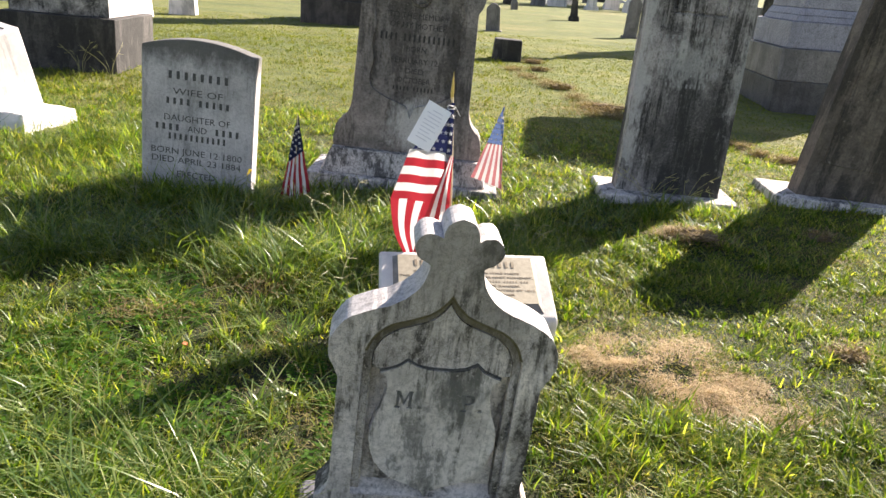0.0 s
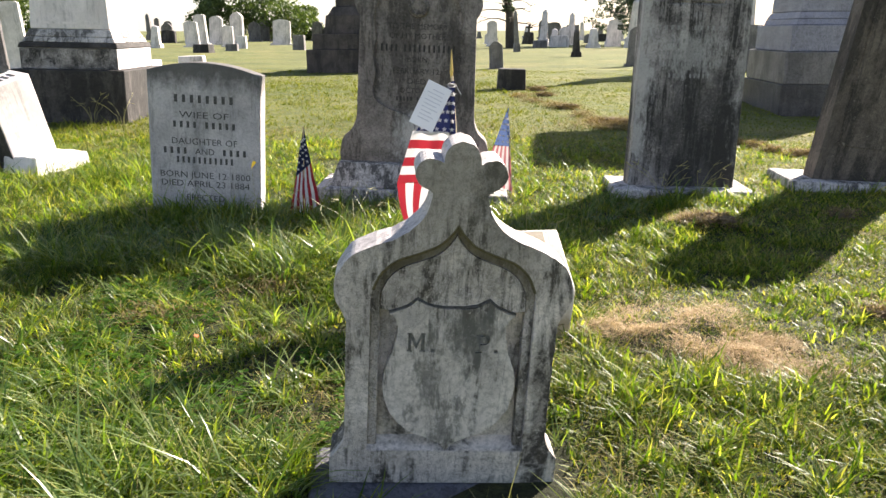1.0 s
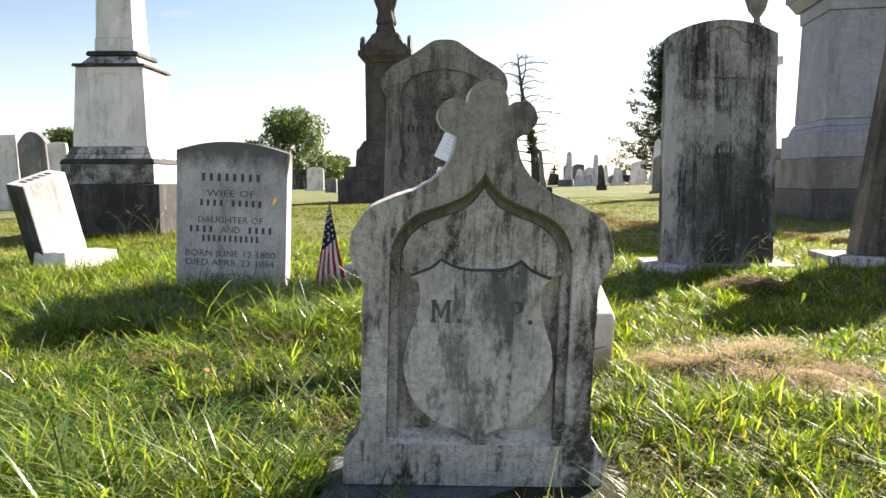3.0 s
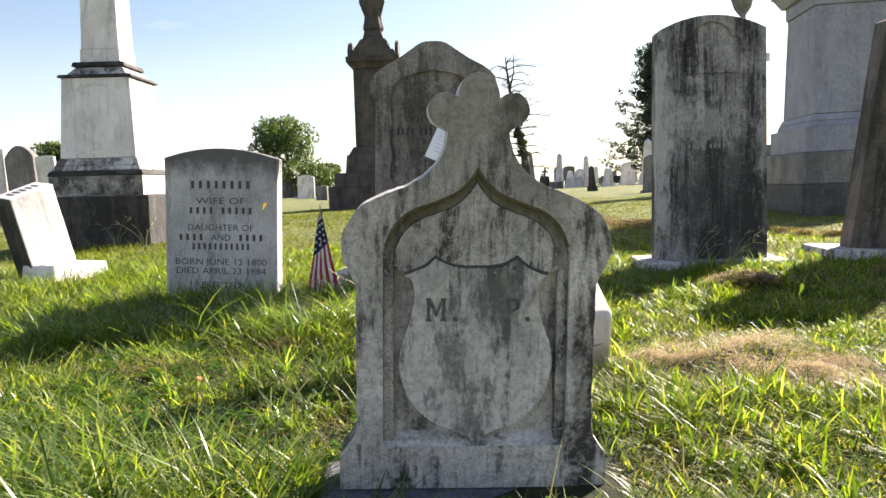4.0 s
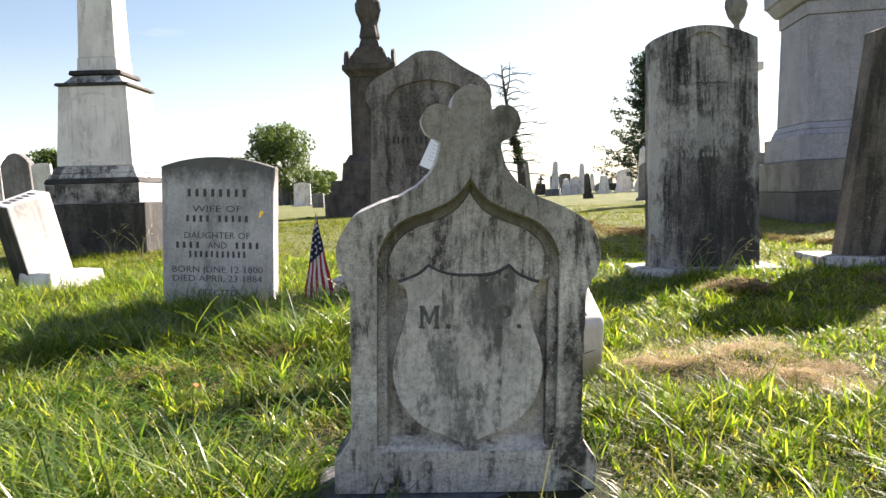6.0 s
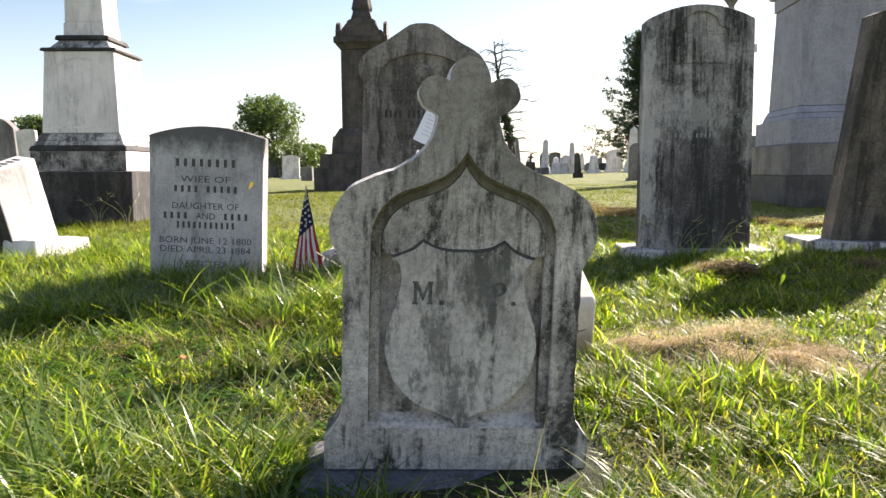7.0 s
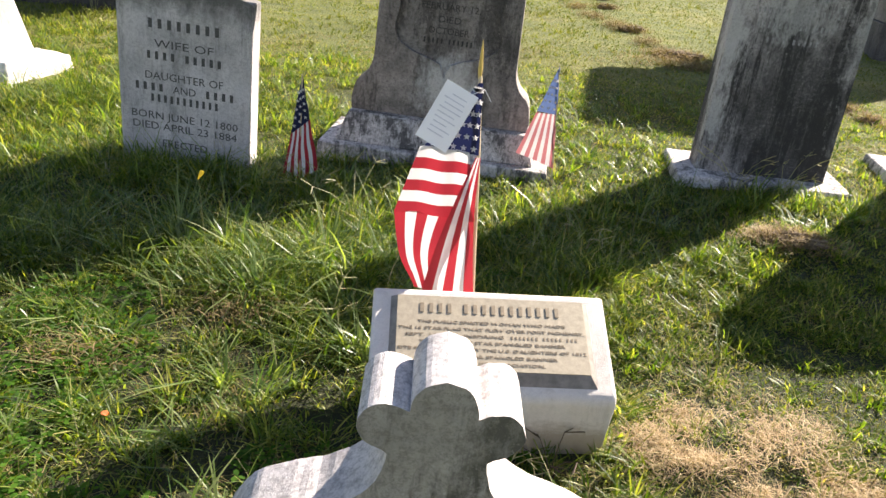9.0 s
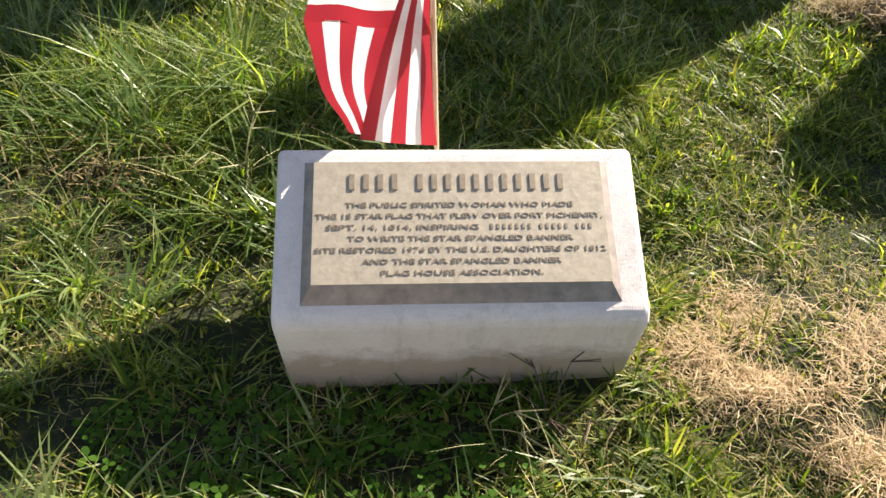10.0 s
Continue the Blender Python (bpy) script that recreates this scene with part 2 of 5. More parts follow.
def patch(m, centre, near_to, far_to, colour, most=0.8, stretch=(1, 1, 1), scale=9.0):
    """A weathered patch with a ragged rim round one spot of the stone."""
    t = m.node_tree
    p = t.nodes["Principled BSDF"]
    body = p.inputs["Base Color"].links[0].from_socket
    tc = t.nodes.new("ShaderNodeTexCoord")
    shift = t.nodes.new("ShaderNodeVectorMath")
    shift.operation = "SUBTRACT"
    shift.inputs[1].default_value = centre
    t.links.new(tc.outputs["Object"], shift.inputs[0])
    squash = t.nodes.new("ShaderNodeVectorMath")
    squash.operation = "MULTIPLY"
    squash.inputs[1].default_value = stretch
    t.links.new(shift.outputs["Vector"], squash.inputs[0])
    away = t.nodes.new("ShaderNodeVectorMath")
    away.operation = "LENGTH"
    t.links.new(squash.outputs["Vector"], away.inputs[0])
    ragged = t.nodes.new("ShaderNodeMath")
    ragged.operation = "MULTIPLY_ADD"
    t.links.new(noise_fac(t, scale, 8, 0.75, (1, 1, 0.45), 0.2, centre), ragged.inputs[0])
    ragged.inputs[1].default_value = 0.6
    t.links.new(away.outputs["Value"], ragged.inputs[2])
    cover = ramp(t, ragged.outputs["Value"], [(near_to, (most, most, most)), (far_to, (0, 0, 0))])
    crumbs = ramp(t, noise_fac(t, 70.0, 6, 0.8), [(0.36, (0.45, 0.45, 0.45)), (0.52, (1, 1, 1))])
    t.links.new(mixed(t, mixed(t, 1.0, cover, crumbs, "MULTIPLY"), body, colour), p.inputs["Base Color"])


patch(M_BIG, (0.03, 0.0, 0.47), 0.4, 0.52, (0.6, 0.58, 0.56))
# the shield: soot down its middle and in two spots below the initials
patch(M_SHIELD, (0.04, 0.004, 0.47), 0.315, 0.375, (0.14, 0.134, 0.124), 0.85, (0.85, 1, 0.6), 14.0)
patch(M_SHIELD, (-0.055, 0.004, 0.27), 0.305, 0.35, (0.13, 0.122, 0.114), 0.72, (1.2, 1, 0.5), 18.0)
patch(M_SHIELD, (0.0, 0.004, 0.15), 0.305, 0.35, (0.13, 0.122, 0.114), 0.72, (1.5, 1, 0.6), 18.0)
# the tall dark stone: rain-washed rim and lettering, soot towards its foot
patch(M_BLACK, (0.12, 0.0, 0.35), 0.48, 0.62, (0.028, 0.027, 0.026), 0.85, (0.8, 1, 0.4), 5.0)
patch(M_BLACK, (-0.37, 0.0, 1.0), 0.34, 0.39, (0.52, 0.51, 0.49), 0.75, (1, 1, 0.09), 7.0)
patch(M_BLACK, (0.38, 0.0, 1.2), 0.31, 0.36, (0.46, 0.45, 0.43), 0.6, (1, 1, 0.09), 7.0)
patch(M_BLACK, (-0.02, 0.0, 1.05), 0.36, 0.44, (0.56, 0.55, 0.53), 0.5, (0.55, 1, 0.8), 16.0)
M_BRONZE = plain("weathered_bronze", (0.41, 0.355, 0.265), 0.55, 0.2, 0.16, 55, 0.25)
M_BRONZE_DARK = plain("dark_bronze_bevel", (0.23, 0.2, 0.175), 0.45, 0.4, 0.3, 30, 0.2)
# letters darker than the plate, the colour standing in for their shadows
M_BRONZE_TEXT = plain("shadowed_bronze_letters", (0.27, 0.22, 0.155), 0.55, 0.35, 0.2, 80, 0.1)
M_RED, M_CLOTHWHITE, M_BLUE = cloth("red_cloth", (0.36, 0.022, 0.034)), cloth("white_cloth", (0.72, 0.71, 0.72)), cloth("navy_cloth", (0.009, 0.013, 0.055))
# paler cloth for the right small flag: sun shining through put into colour
M_RED_PALE, M_WHITE_PALE, M_BLUE_PALE = cloth("backlit_red_cloth", (0.43, 0.15, 0.16)), cloth("backlit_white_cloth", (0.6, 0.57, 0.57)), cloth("backlit_blue_cloth", (0.1, 0.15, 0.31))
M_STICK = plain("pale_wood_stick", (0.55, 0.45, 0.3), 0.6, 0, 0.2, 50)
M_GOLD = plain("gold_painted_tip", (0.55, 0.4, 0.12), 0.4, 0.3, 0.2, 50)
M_CARD = plain("laminated_white_card", (0.84, 0.85, 0.92), 0.25, 0, 0.03, 5, 0.02)
M_CARDINK = plain("faded_blue_print", (0.56, 0.58, 0.68), 0.6, 0, 0.1)
M_BARK = plain("dark_bark", (0.06, 0.05, 0.04), 0.95, 0, 0.4, 8, 0.6)
M_LEAF = leafy("tree_leaves", [(0.0, (0.045, 0.075, 0.035)), (0.5, (0.07, 0.11, 0.05)), (1.0, (0.11, 0.15, 0.07))], 0.25)
M_LEAF_DARK = leafy("dark_tree_leaves", [(0.0, (0.015, 0.035, 0.015)), (0.6, (0.03, 0.06, 0.025)), (1.0, (0.05, 0.08, 0.035))], 0.12)
M_NEEDLE = leafy("evergreen_needles", [(0.0, (0.02, 0.045, 0.03)), (0.6, (0.04, 0.07, 0.045)), (1.0, (0.07, 0.1, 0.065))], 0.12)
M_GRASS = leafy("grass_blades", [(0.0, (0.024, 0.062, 0.008)), (0.35, (0.075, 0.135, 0.016)), (0.7, (0.17, 0.215, 0.035)), (0.88, (0.29, 0.29, 0.085)), (1.0, (0.44, 0.38, 0.19))], 0.54, 0.45, 0.3)
M_TUFT = leafy("broad_grass_blades", [(0.0, (0.03, 0.068, 0.008)), (0.45, (0.095, 0.155, 0.022)), (0.8, (0.21, 0.255, 0.055)), (1.0, (0.38, 0.37, 0.15))], 0.54, 0.42, 0.32)
M_SILVER = leafy("pale_glossy_blades", [(0.0, (0.045, 0.095, 0.024)), (0.5, (0.12, 0.185, 0.06)), (1.0, (0.27, 0.315, 0.15))], 0.45, 0.34, 0.45)
M_THATCH = leafy("dry_thatch", [(0.0, (0.09, 0.075, 0.03)), (0.5, (0.2, 0.16, 0.07)), (1.0, (0.34, 0.28, 0.14))], 0.2, 0.8)
M_GRASS_DRY = leafy("sun_dried_grass", [(0.0, (0.06, 0.105, 0.014)), (0.45, (0.145, 0.185, 0.026)), (0.8, (0.27, 0.255, 0.065)), (1.0, (0.42, 0.34, 0.15))], 0.46, 0.55, 0.3)
M_CLOVER = leafy("clover_leaves", [(0.0, (0.028, 0.085, 0.008)), (1.0, (0.07, 0.155, 0.018))], 0.42, 0.7, 0.12)
M_GRASS_FAR = leafy("far_grass", [(0.0, (0.08, 0.115, 0.016)), (0.5, (0.15, 0.18, 0.03)), (1.0, (0.25, 0.235, 0.075))], 0.25, 0.7, 0.15)
M_STRAW = leafy("dry_hay", [(0.0, (0.24, 0.16, 0.095)), (0.5, (0.42, 0.31, 0.2)), (1.0, (0.58, 0.47, 0.34))], 0.2, 0.8)
M_DEAD = leafy("dead_clippings", [(0.0, (0.12, 0.085, 0.045)), (1.0, (0.38, 0.28, 0.16))], 0.15, 0.9)
M_STALK = leafy("pale_seed_stalks", [(0.0, (0.26, 0.27, 0.13)), (1.0, (0.46, 0.4, 0.25))], 0.15)
M_CLOD = plain("clipped_grass_and_soil", (0.2, 0.145, 0.09), 1.0, 0, 0.5, 70, 1.0)
M_ORANGE = plain("orange_leaf", (0.6, 0.16, 0.04), 0.6)


def ground_material():
    m, t, p = nodes_of("lawn")
    big = ramp(t, noise_fac(t, 0.35, 6, 0.65), [(0.3, (0.085, 0.115, 0.02)), (0.52, (0.14, 0.155, 0.034)), (0.7, (0.215, 0.19, 0.066))])
    streak = ramp(t, noise_fac(t, 0.25, 5, 0.6, (1, 5, 1)), [(0.35, (0.75, 0.78, 0.7)), (0.65, (1.15, 1.12, 1.1))])
    c = mixed(t, 1.0, big, streak, "MULTIPLY")
    fine = noise_fac(t, 45.0, 6, 0.75)
    # dark soil tone near the graves, deepened to stand for shade between blades
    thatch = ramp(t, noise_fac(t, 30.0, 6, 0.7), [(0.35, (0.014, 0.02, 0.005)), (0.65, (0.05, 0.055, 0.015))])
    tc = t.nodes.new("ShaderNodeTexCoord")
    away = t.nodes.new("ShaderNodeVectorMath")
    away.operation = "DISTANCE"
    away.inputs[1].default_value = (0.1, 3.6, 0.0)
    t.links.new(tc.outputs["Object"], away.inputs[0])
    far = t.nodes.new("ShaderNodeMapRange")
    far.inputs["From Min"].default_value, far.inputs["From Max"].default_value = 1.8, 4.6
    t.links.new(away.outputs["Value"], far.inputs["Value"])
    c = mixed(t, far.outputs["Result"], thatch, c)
    c = mixed(t, 0.75, c, ramp(t, noise_fac(t, 3.2, 8, 0.75, (1, 2.2, 1)), [(0.36, (0.5, 0.55, 0.4)), (0.5, (1, 1, 1)), (0.66, (1.3, 1.12, 1.0))]), "MULTIPLY")
    c = mixed(t, 0.7, c, ramp(t, fine, [(0.32, (0.25, 0.25, 0.2)), (0.62, (1.2, 1.2, 1.1))]), "MULTIPLY")
    t.links.new(c, p.inputs["Base Color"])
    p.inputs["Roughness"].default_value = 1.0
    bumped(t, p, mixed(t, 0.5, fine, noise_fac(t, 9.0, 5, 0.7)), 0.9, 0.04)
    return m


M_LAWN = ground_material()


# ---- mesh helpers ----
def part(name, bm, material, parent=None, label="", smooth=False):
    me = bpy.data.meshes.new(name)
    bmesh.ops.recalc_face_normals(bm, faces=bm.faces)
    bm.to_mesh(me)
    bm.free()
    me.materials.append(material)
    if smooth:
        me.shade_smooth()
    ob = new(name, me)
    ob.parent = parent
    return tagged(ob, label)


def thing(name, m, label, category, group="", kind=""):
    ob = new(name)
    ob.matrix_world = m
    ob.empty_display_size = 0.1
    return tagged(ob, label, category, group, kind)


def soften(ob, width=0.006, segments=2, angle=35):
    b = ob.modifiers.new("bevel", "BEVEL")
    b.width, b.segments, b.limit_method, b.angle_limit = width, segments, "ANGLE", radians(angle)
    return ob


def box(bm, x0, x1, y0, y1, z0, z1, top=1.0, top_y=None):
    """A block; top is the scale of its upper face."""
    cx, cy, ty = (x0 + x1) / 2, (y0 + y1) / 2, top if top_y is None else top_y
    lo = [bm.verts.new((x, y, z0)) for x, y in ((x0, y0), (x1, y0), (x1, y1), (x0, y1))]
    hi = [bm.verts.new((cx + (x - cx) * top, cy + (y - cy) * ty, z1)) for x, y in ((x0, y0), (x1, y0), (x1, y1), (x0, y1))]
    bm.faces.new(lo[::-1])
    bm.faces.new(hi)
    for i in range(4):
        bm.faces.new((lo[i], lo[(i + 1) % 4], hi[(i + 1) % 4], hi[i]))
    return bm


def outline_solid(outer, y0, y1, holes=()):
    """A slab with an outline in x and z, from y0 to y1, with openings through it."""
    bm = bmesh.new()
    edges = []
    for loop in (outer, *holes):
        vs = [bm.verts.new((x, y0, z)) for x, z in loop]
        edges += [bm.edges.new((vs[i], vs[(i + 1) % len(vs)])) for i in range(len(vs))]
    bmesh.ops.triangle_fill(bm, use_beauty=True, edges=edges)
    made = bmesh.ops.extrude_face_region(bm, geom=bm.faces[:])
    bmesh.ops.translate(bm, vec=(0, y1 - y0, 0), verts=[v for v in made["geom"] if isinstance(v, bmesh.types.BMVert)])
    return bm


def curve_through(points, steps=5):
    """A smooth line through points (Catmull-Rom)."""
    out = []
    for i in range(len(points) - 1):
        p0, p1, p2, p3 = (Vector(points[max(0, min(len(points) - 1, k))]) for k in (i - 1, i, i + 1, i + 2))
        for s in range(steps):
            u = s / steps
            out.append(tuple(0.5 * (2 * p1 + (p2 - p0) * u + (2 * p0 - 5 * p1 + 4 * p2 - p3) * u * u + (3 * p1 - p0 - 3 * p2 + p3) * u ** 3)))
    return out + [tuple(points[-1])]


def mirrored(right):
    """A closed outline from its right half, given from the bottom up."""
    left = [(-x, z) for x, z in reversed(right) if x > 1e-5]
    return list(right) + left


def tube(bm, points, radii, sides=6):
    rings = []
    for i, p in enumerate(points):
        a, b = Vector(points[max(0, i - 1)]), Vector(points[min(len(points) - 1, i + 1)])
        q = (b - a).to_track_quat("Z", "Y")
        rings.append([bm.verts.new(Vector(p) + q @ Vector((math.cos(k * math.tau / sides), math.sin(k * math.tau / sides), 0)) * radii[i]) for k in range(sides)])
    for r, s in zip(rings, rings[1:]):
        for k in range(sides):
            bm.faces.new((r[k], r[(k + 1) % sides], s[(k + 1) % sides], s[k]))
    bm.faces.new(rings[0][::-1])
    bm.faces.new(rings[-1])
    return bm


def lathe(bm, profile, sides=16, centre=(0, 0)):
    rings = [[bm.verts.new((centre[0] + r * math.cos(k * math.tau / sides), centre[1] + r * math.sin(k * math.tau / sides), z)) for k in range(sides)] for r, z in profile]
    for r, s in zip(rings, rings[1:]):
        for k in range(sides):
            bm.faces.new((r[k], r[(k + 1) % sides], s[(k + 1) % sides], s[k]))
    bm.faces.new(rings[0][::-1])
    bm.faces.new(rings[-1])
    return bm


def lettering(text, height, width, depth, material, parent, place, label=""):
    """Raised or inlaid letters; fitted to a width, facing -y, standing on x and z of place."""
    cu = bpy.data.curves.new("lettering", "FONT")
    cu.body, cu.align_x, cu.size, cu.extrude, cu.resolution_u = text, "CENTER", 1.0, 0.0, 2
    tmp = bpy.data.objects.new("lettering", cu)
    scene.collection.objects.link(tmp)
    me = bpy.data.meshes.new_from_object(tmp.evaluated_get(bpy.context.evaluated_depsgraph_get()))
    bpy.data.objects.remove(tmp)
    bm = bmesh.new()
    bm.from_mesh(me)
    bpy.data.meshes.remove(me)
    x0, x1 = min(v.co.x for v in bm.verts), max(v.co.x for v in bm.verts)
    for v in bm.verts:
        v.co = ((v.co.x - (x0 + x1) / 2) * width / (x1 - x0), 0.0, v.co.y * height / 0.7)
    seen, runs = set(), []
    for v in bm.verts:
        if v in seen:
            continue
        island, stack = [], [v]
        seen.add(v)
        while stack:
            q = stack.pop()
            island.append(q)
            for e in q.link_edges:
                o = e.other_vert(q)
                if o not in seen:
                    seen.add(o)
                    stack.append(o)
        runs.append((min(q.co.x for q in island), max(q.co.x for q in island), island))
    runs.sort(key=lambda e: e[0])
    made = []
    for lo, hi, island in runs:
        faces = list({f for q in island for f in q.link_faces})
        b2 = bmesh.new()
        twin = {q: b2.verts.new(q.co) for q in island}
        for f in faces:
            b2.faces.new([twin[q] for q in f.verts])
        ext = bmesh.ops.extrude_face_region(b2, geom=b2.faces[:])
        bmesh.ops.translate(b2, vec=(0, -depth, 0), verts=[q for q in ext["geom"] if isinstance(q, bmesh.types.BMVert)])
        ob = part("letter", b2, material, parent)
        ob.matrix_local = Matrix.Translation(place)
        made.append(ob)
    bm.free()
    return made


def bars(words, height, width, depth, material, parent, place, turn=None):
    """Plain upright bars in place of writing."""
    total = sum(words) + 0.8 * (len(words) - 1)
    unit, u = width / total, 0.0
    for count in words:
        for k in range(count):
            bm = bmesh.new()
            box(bm, -width / 2 + (u + 0.3) * unit, -width / 2 + (u + 0.7) * unit, -depth, 0.0, 0.0, height)
            part("letter_bar", bm, material, parent).matrix_local = turn or Matrix.Translation(place)
            u += 1
        u += 0.8


# ---- ground ----
def lift(x, y):
    """The lawn's height: it climbs gently away from the first grave."""
    u = np.clip((np.asarray(y, float) - 2.5) / 11.0, 0, 1)
    near = np.clip((2.6 - np.asarray(y, float)) / 1.2, 0, 1)
    bumps = 0.012 * np.sin(2.3 * x + 0.7 * y) * np.sin(1.7 * y - 0.9 * x) + 0.008 * np.sin(5.1 * x + 1.3) * np.sin(4.3 * y)
    dip = 0.16 * np.exp(-((x - 5.2) / 2.6) ** 2 - ((y - 11.6) / 3.2) ** 2)
    heave = 0.045 * np.exp(-((x - 1.08) / 0.4) ** 2 - ((y - 3.12) / 0.22) ** 2) + 0.05 * np.exp(-((x - 1.68) / 0.22) ** 2 - ((y - 4.85) / 0.16) ** 2)
    return 0.27 * u * u * (3 - 2 * u) - 0.035 * near + bumps + heave - dip


def sheet():
    xs = np.unique(np.concatenate([np.arange(-12, 12.01, 0.15), np.sign(np.linspace(-1, 1, 61)) * 12 + np.linspace(-1, 1, 61) ** 3 * 1800]))
    ys = np.unique(np.concatenate([np.arange(-6, 16.01, 0.15), 16 + np.linspace(0, 1, 40) ** 3 * 2000, -6 - np.linspace(0, 1, 20) ** 3 * 600]))
    gx, gy = np.meshgrid(xs, ys)
    co = np.stack([gx, gy, lift(gx, gy)], -1).reshape(-1, 3)
    nx, ny = len(xs), len(ys)
    i = (np.arange(ny - 1)[:, None] * nx + np.arange(nx - 1)).reshape(-1)
    me = bpy.data.meshes.new("ground")
    me.from_pydata(co.tolist(), [], np.stack([i, i + 1, i + 1 + nx, i + nx], -1).tolist())
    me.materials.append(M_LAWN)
    me.shade_smooth()
    return tagged(new("ground", me), "sunlit cemetery lawn rising gently to the horizon", "lawn", kind="structure")


sheet()

# ---- the carved marker at the near grave ----
near = thing("headstone", pose(0.117, 2.008, -0.005, 3.2, 3.0, 7.0), "weathered marble headstone topped by a carved trefoil cross", "headstone")
P = 0.965 / 701
half = [(232, 0), (232, 58), (219, 74), (207, 94), (203, 112), (203, 350)]
half += curve_through([(204, 362), (211, 378), (222, 400), (227, 422), (223, 449), (209, 477), (188, 495), (150, 514), (114, 527), (85, 546), (63, 572), (53, 597), (51, 615)], 4)
half += curve_through([(56, 619), (69, 625), (80, 637), (84, 650), (79, 667), (64, 678), (46, 677), (34, 671)], 3)
half += curve_through([(33, 675), (29, 692), (17, 706), (0, 712)], 3)
outer = mirrored([(x * P, z * P) for x, z in half])


def chipped(loop, step, amount):
    """The same outline in short steps, its edge worn uneven."""
    fine = []
    for p, q in zip(loop, loop[1:] + loop[:1]):
        n = 1 if max(p[1], q[1]) < 0.09 else max(1, round(math.dist(p, q) / step))
        for k in range(n):
            x, z = p[0] + (q[0] - p[0]) * k / n, p[1] + (q[1] - p[1]) * k / n
            d = noise.noise_vector(Vector((x * 38, z * 38, 1.7))) + 0.6 * noise.noise_vector(Vector((x * 90, z * 90, 4.1)))
            fine.append((x + d.x * amount, z + d.y * amount))
    return fine


outer = chipped(outer, 0.013, 0.0022)
opening = [(158, 76), (158, 405)] + curve_through([(155, 425), (140, 458), (112, 484), (70, 500), (35, 516), (12, 538), (0, 556)], 4)
opening = mirrored([(x * P, z * P) for x, z in opening])
inner = [(140, 86), (140, 400)] + curve_through([(138, 418), (124, 446), (98, 468), (62, 482), (30, 497), (10, 518), (0, 534)], 4)
inner[0] = (140, 76)
inner = mirrored([(x * P, z * P) for x, z in inner])
DEEP = 0.118
die = soften(part("die", outline_solid(outer, 0.0, DEEP, [opening]), M_FRONT, near, "marble body, stained face, upper edges painted sunlit white"), 0.006, 2, 62)
# lighter marble on the upper edges paints their sunlit white into the colour
die.modifiers["bevel"].material = 1
die.data.materials.append(M_SUNLIT)
rims = [((p[0] + q[0]) / 2, (p[1] + q[1]) / 2) for p, q in zip(outer, outer[1:])]
for f in die.data.polygons:
    if abs(f.normal.y) < 0.5 and f.center.z > 0.52 and min((f.center.x - x) ** 2 + (f.center.z - z) ** 2 for x, z in rims) < 1e-6:
        f.material_index = 1
part("panel", outline_solid(opening, 0.0465, DEEP - 0.002), M_FRONT, near)
bead = soften(part("arch_bead", outline_solid(opening + inner[::-1], 0.018, 0.047), M_BEAD, near, "inner moulding, brown with moss along the arch"), 0.006)
bm = bmesh.new()
ledge = [bm.verts.new((x, y, z)) for x in (-158 * P, 158 * P) for y, z in ((0.003, 70 * P), (0.047, 70 * P), (0.047, 94 * P), (0.003, 77 * P))]
for k in ((0, 1, 2, 3), (7, 6, 5, 4), (0, 3, 7, 4), (3, 2, 6, 7), (2, 1, 5, 6), (1, 0, 4, 5)):
    bm.faces.new([ledge[i] for i in k])
part("sloping_ledge", bm, M_SHIELD, near, "pale sloping ledge below the recess")
arch = [(x, z) for x, z in opening if z > 0.56]
bm = bmesh.new()
tube(bm, [(x, 0.004, z) for x, z in arch], [0.0055] * len(arch), 5)
part("arch_line", bm, M_MOSS, near, "moss-brown line along the pointed arch")
sh = [(0, 74)] + curve_through([(12, 92), (42, 106), (80, 124), (112, 158), (129, 205), (128, 250), (112, 300), (104, 340), (110, 366), (122, 376)], 4)
sh += curve_through([(108, 380), (86, 390), (70, 404)], 3) + curve_through([(66, 402), (45, 392), (20, 388), (0, 388)], 3)
worn = chipped(mirrored([(x * P, z * P) for x, z in sh]), 0.011, 0.0022)


def carved(points, x, z, w, h):
    return [(x + u * w, z + v * h) for u, v in points]


# the initials are cut into the shield's face
LETTER_M = [(0, 0), (0, 0.1), (0.06, 0.1), (0.06, 0.9), (0, 0.9), (0, 1), (0.26, 1), (0.5, 0.46), (0.74, 1), (1, 1), (1, 0.9), (0.94, 0.9), (0.94, 0.1), (1, 0.1), (1, 0), (0.68, 0), (0.68, 0.1), (0.75, 0.1),
            (0.75, 0.66), (0.53, 0.18), (0.47, 0.18), (0.22, 0.66), (0.22, 0.1), (0.3, 0.1), (0.3, 0)]
LETTER_P = [(0, 0), (0, 0.1), (0.08, 0.1), (0.08, 0.9), (0, 0.9), (0, 1), (0.65, 1), (0.9, 0.93), (1, 0.74), (0.9, 0.52), (0.65, 0.43), (0.5, 0.43), (0.5, 0.55), (0.63, 0.57), (0.72, 0.72), (0.63, 0.87),
            (0.34, 0.88), (0.34, 0.55), (0.48, 0.55), (0.48, 0.43), (0.34, 0.43), (0.34, 0.1), (0.46, 0.1), (0.46, 0)]
DOT = [(0, 0), (0, 1), (1, 1), (1, 0)]
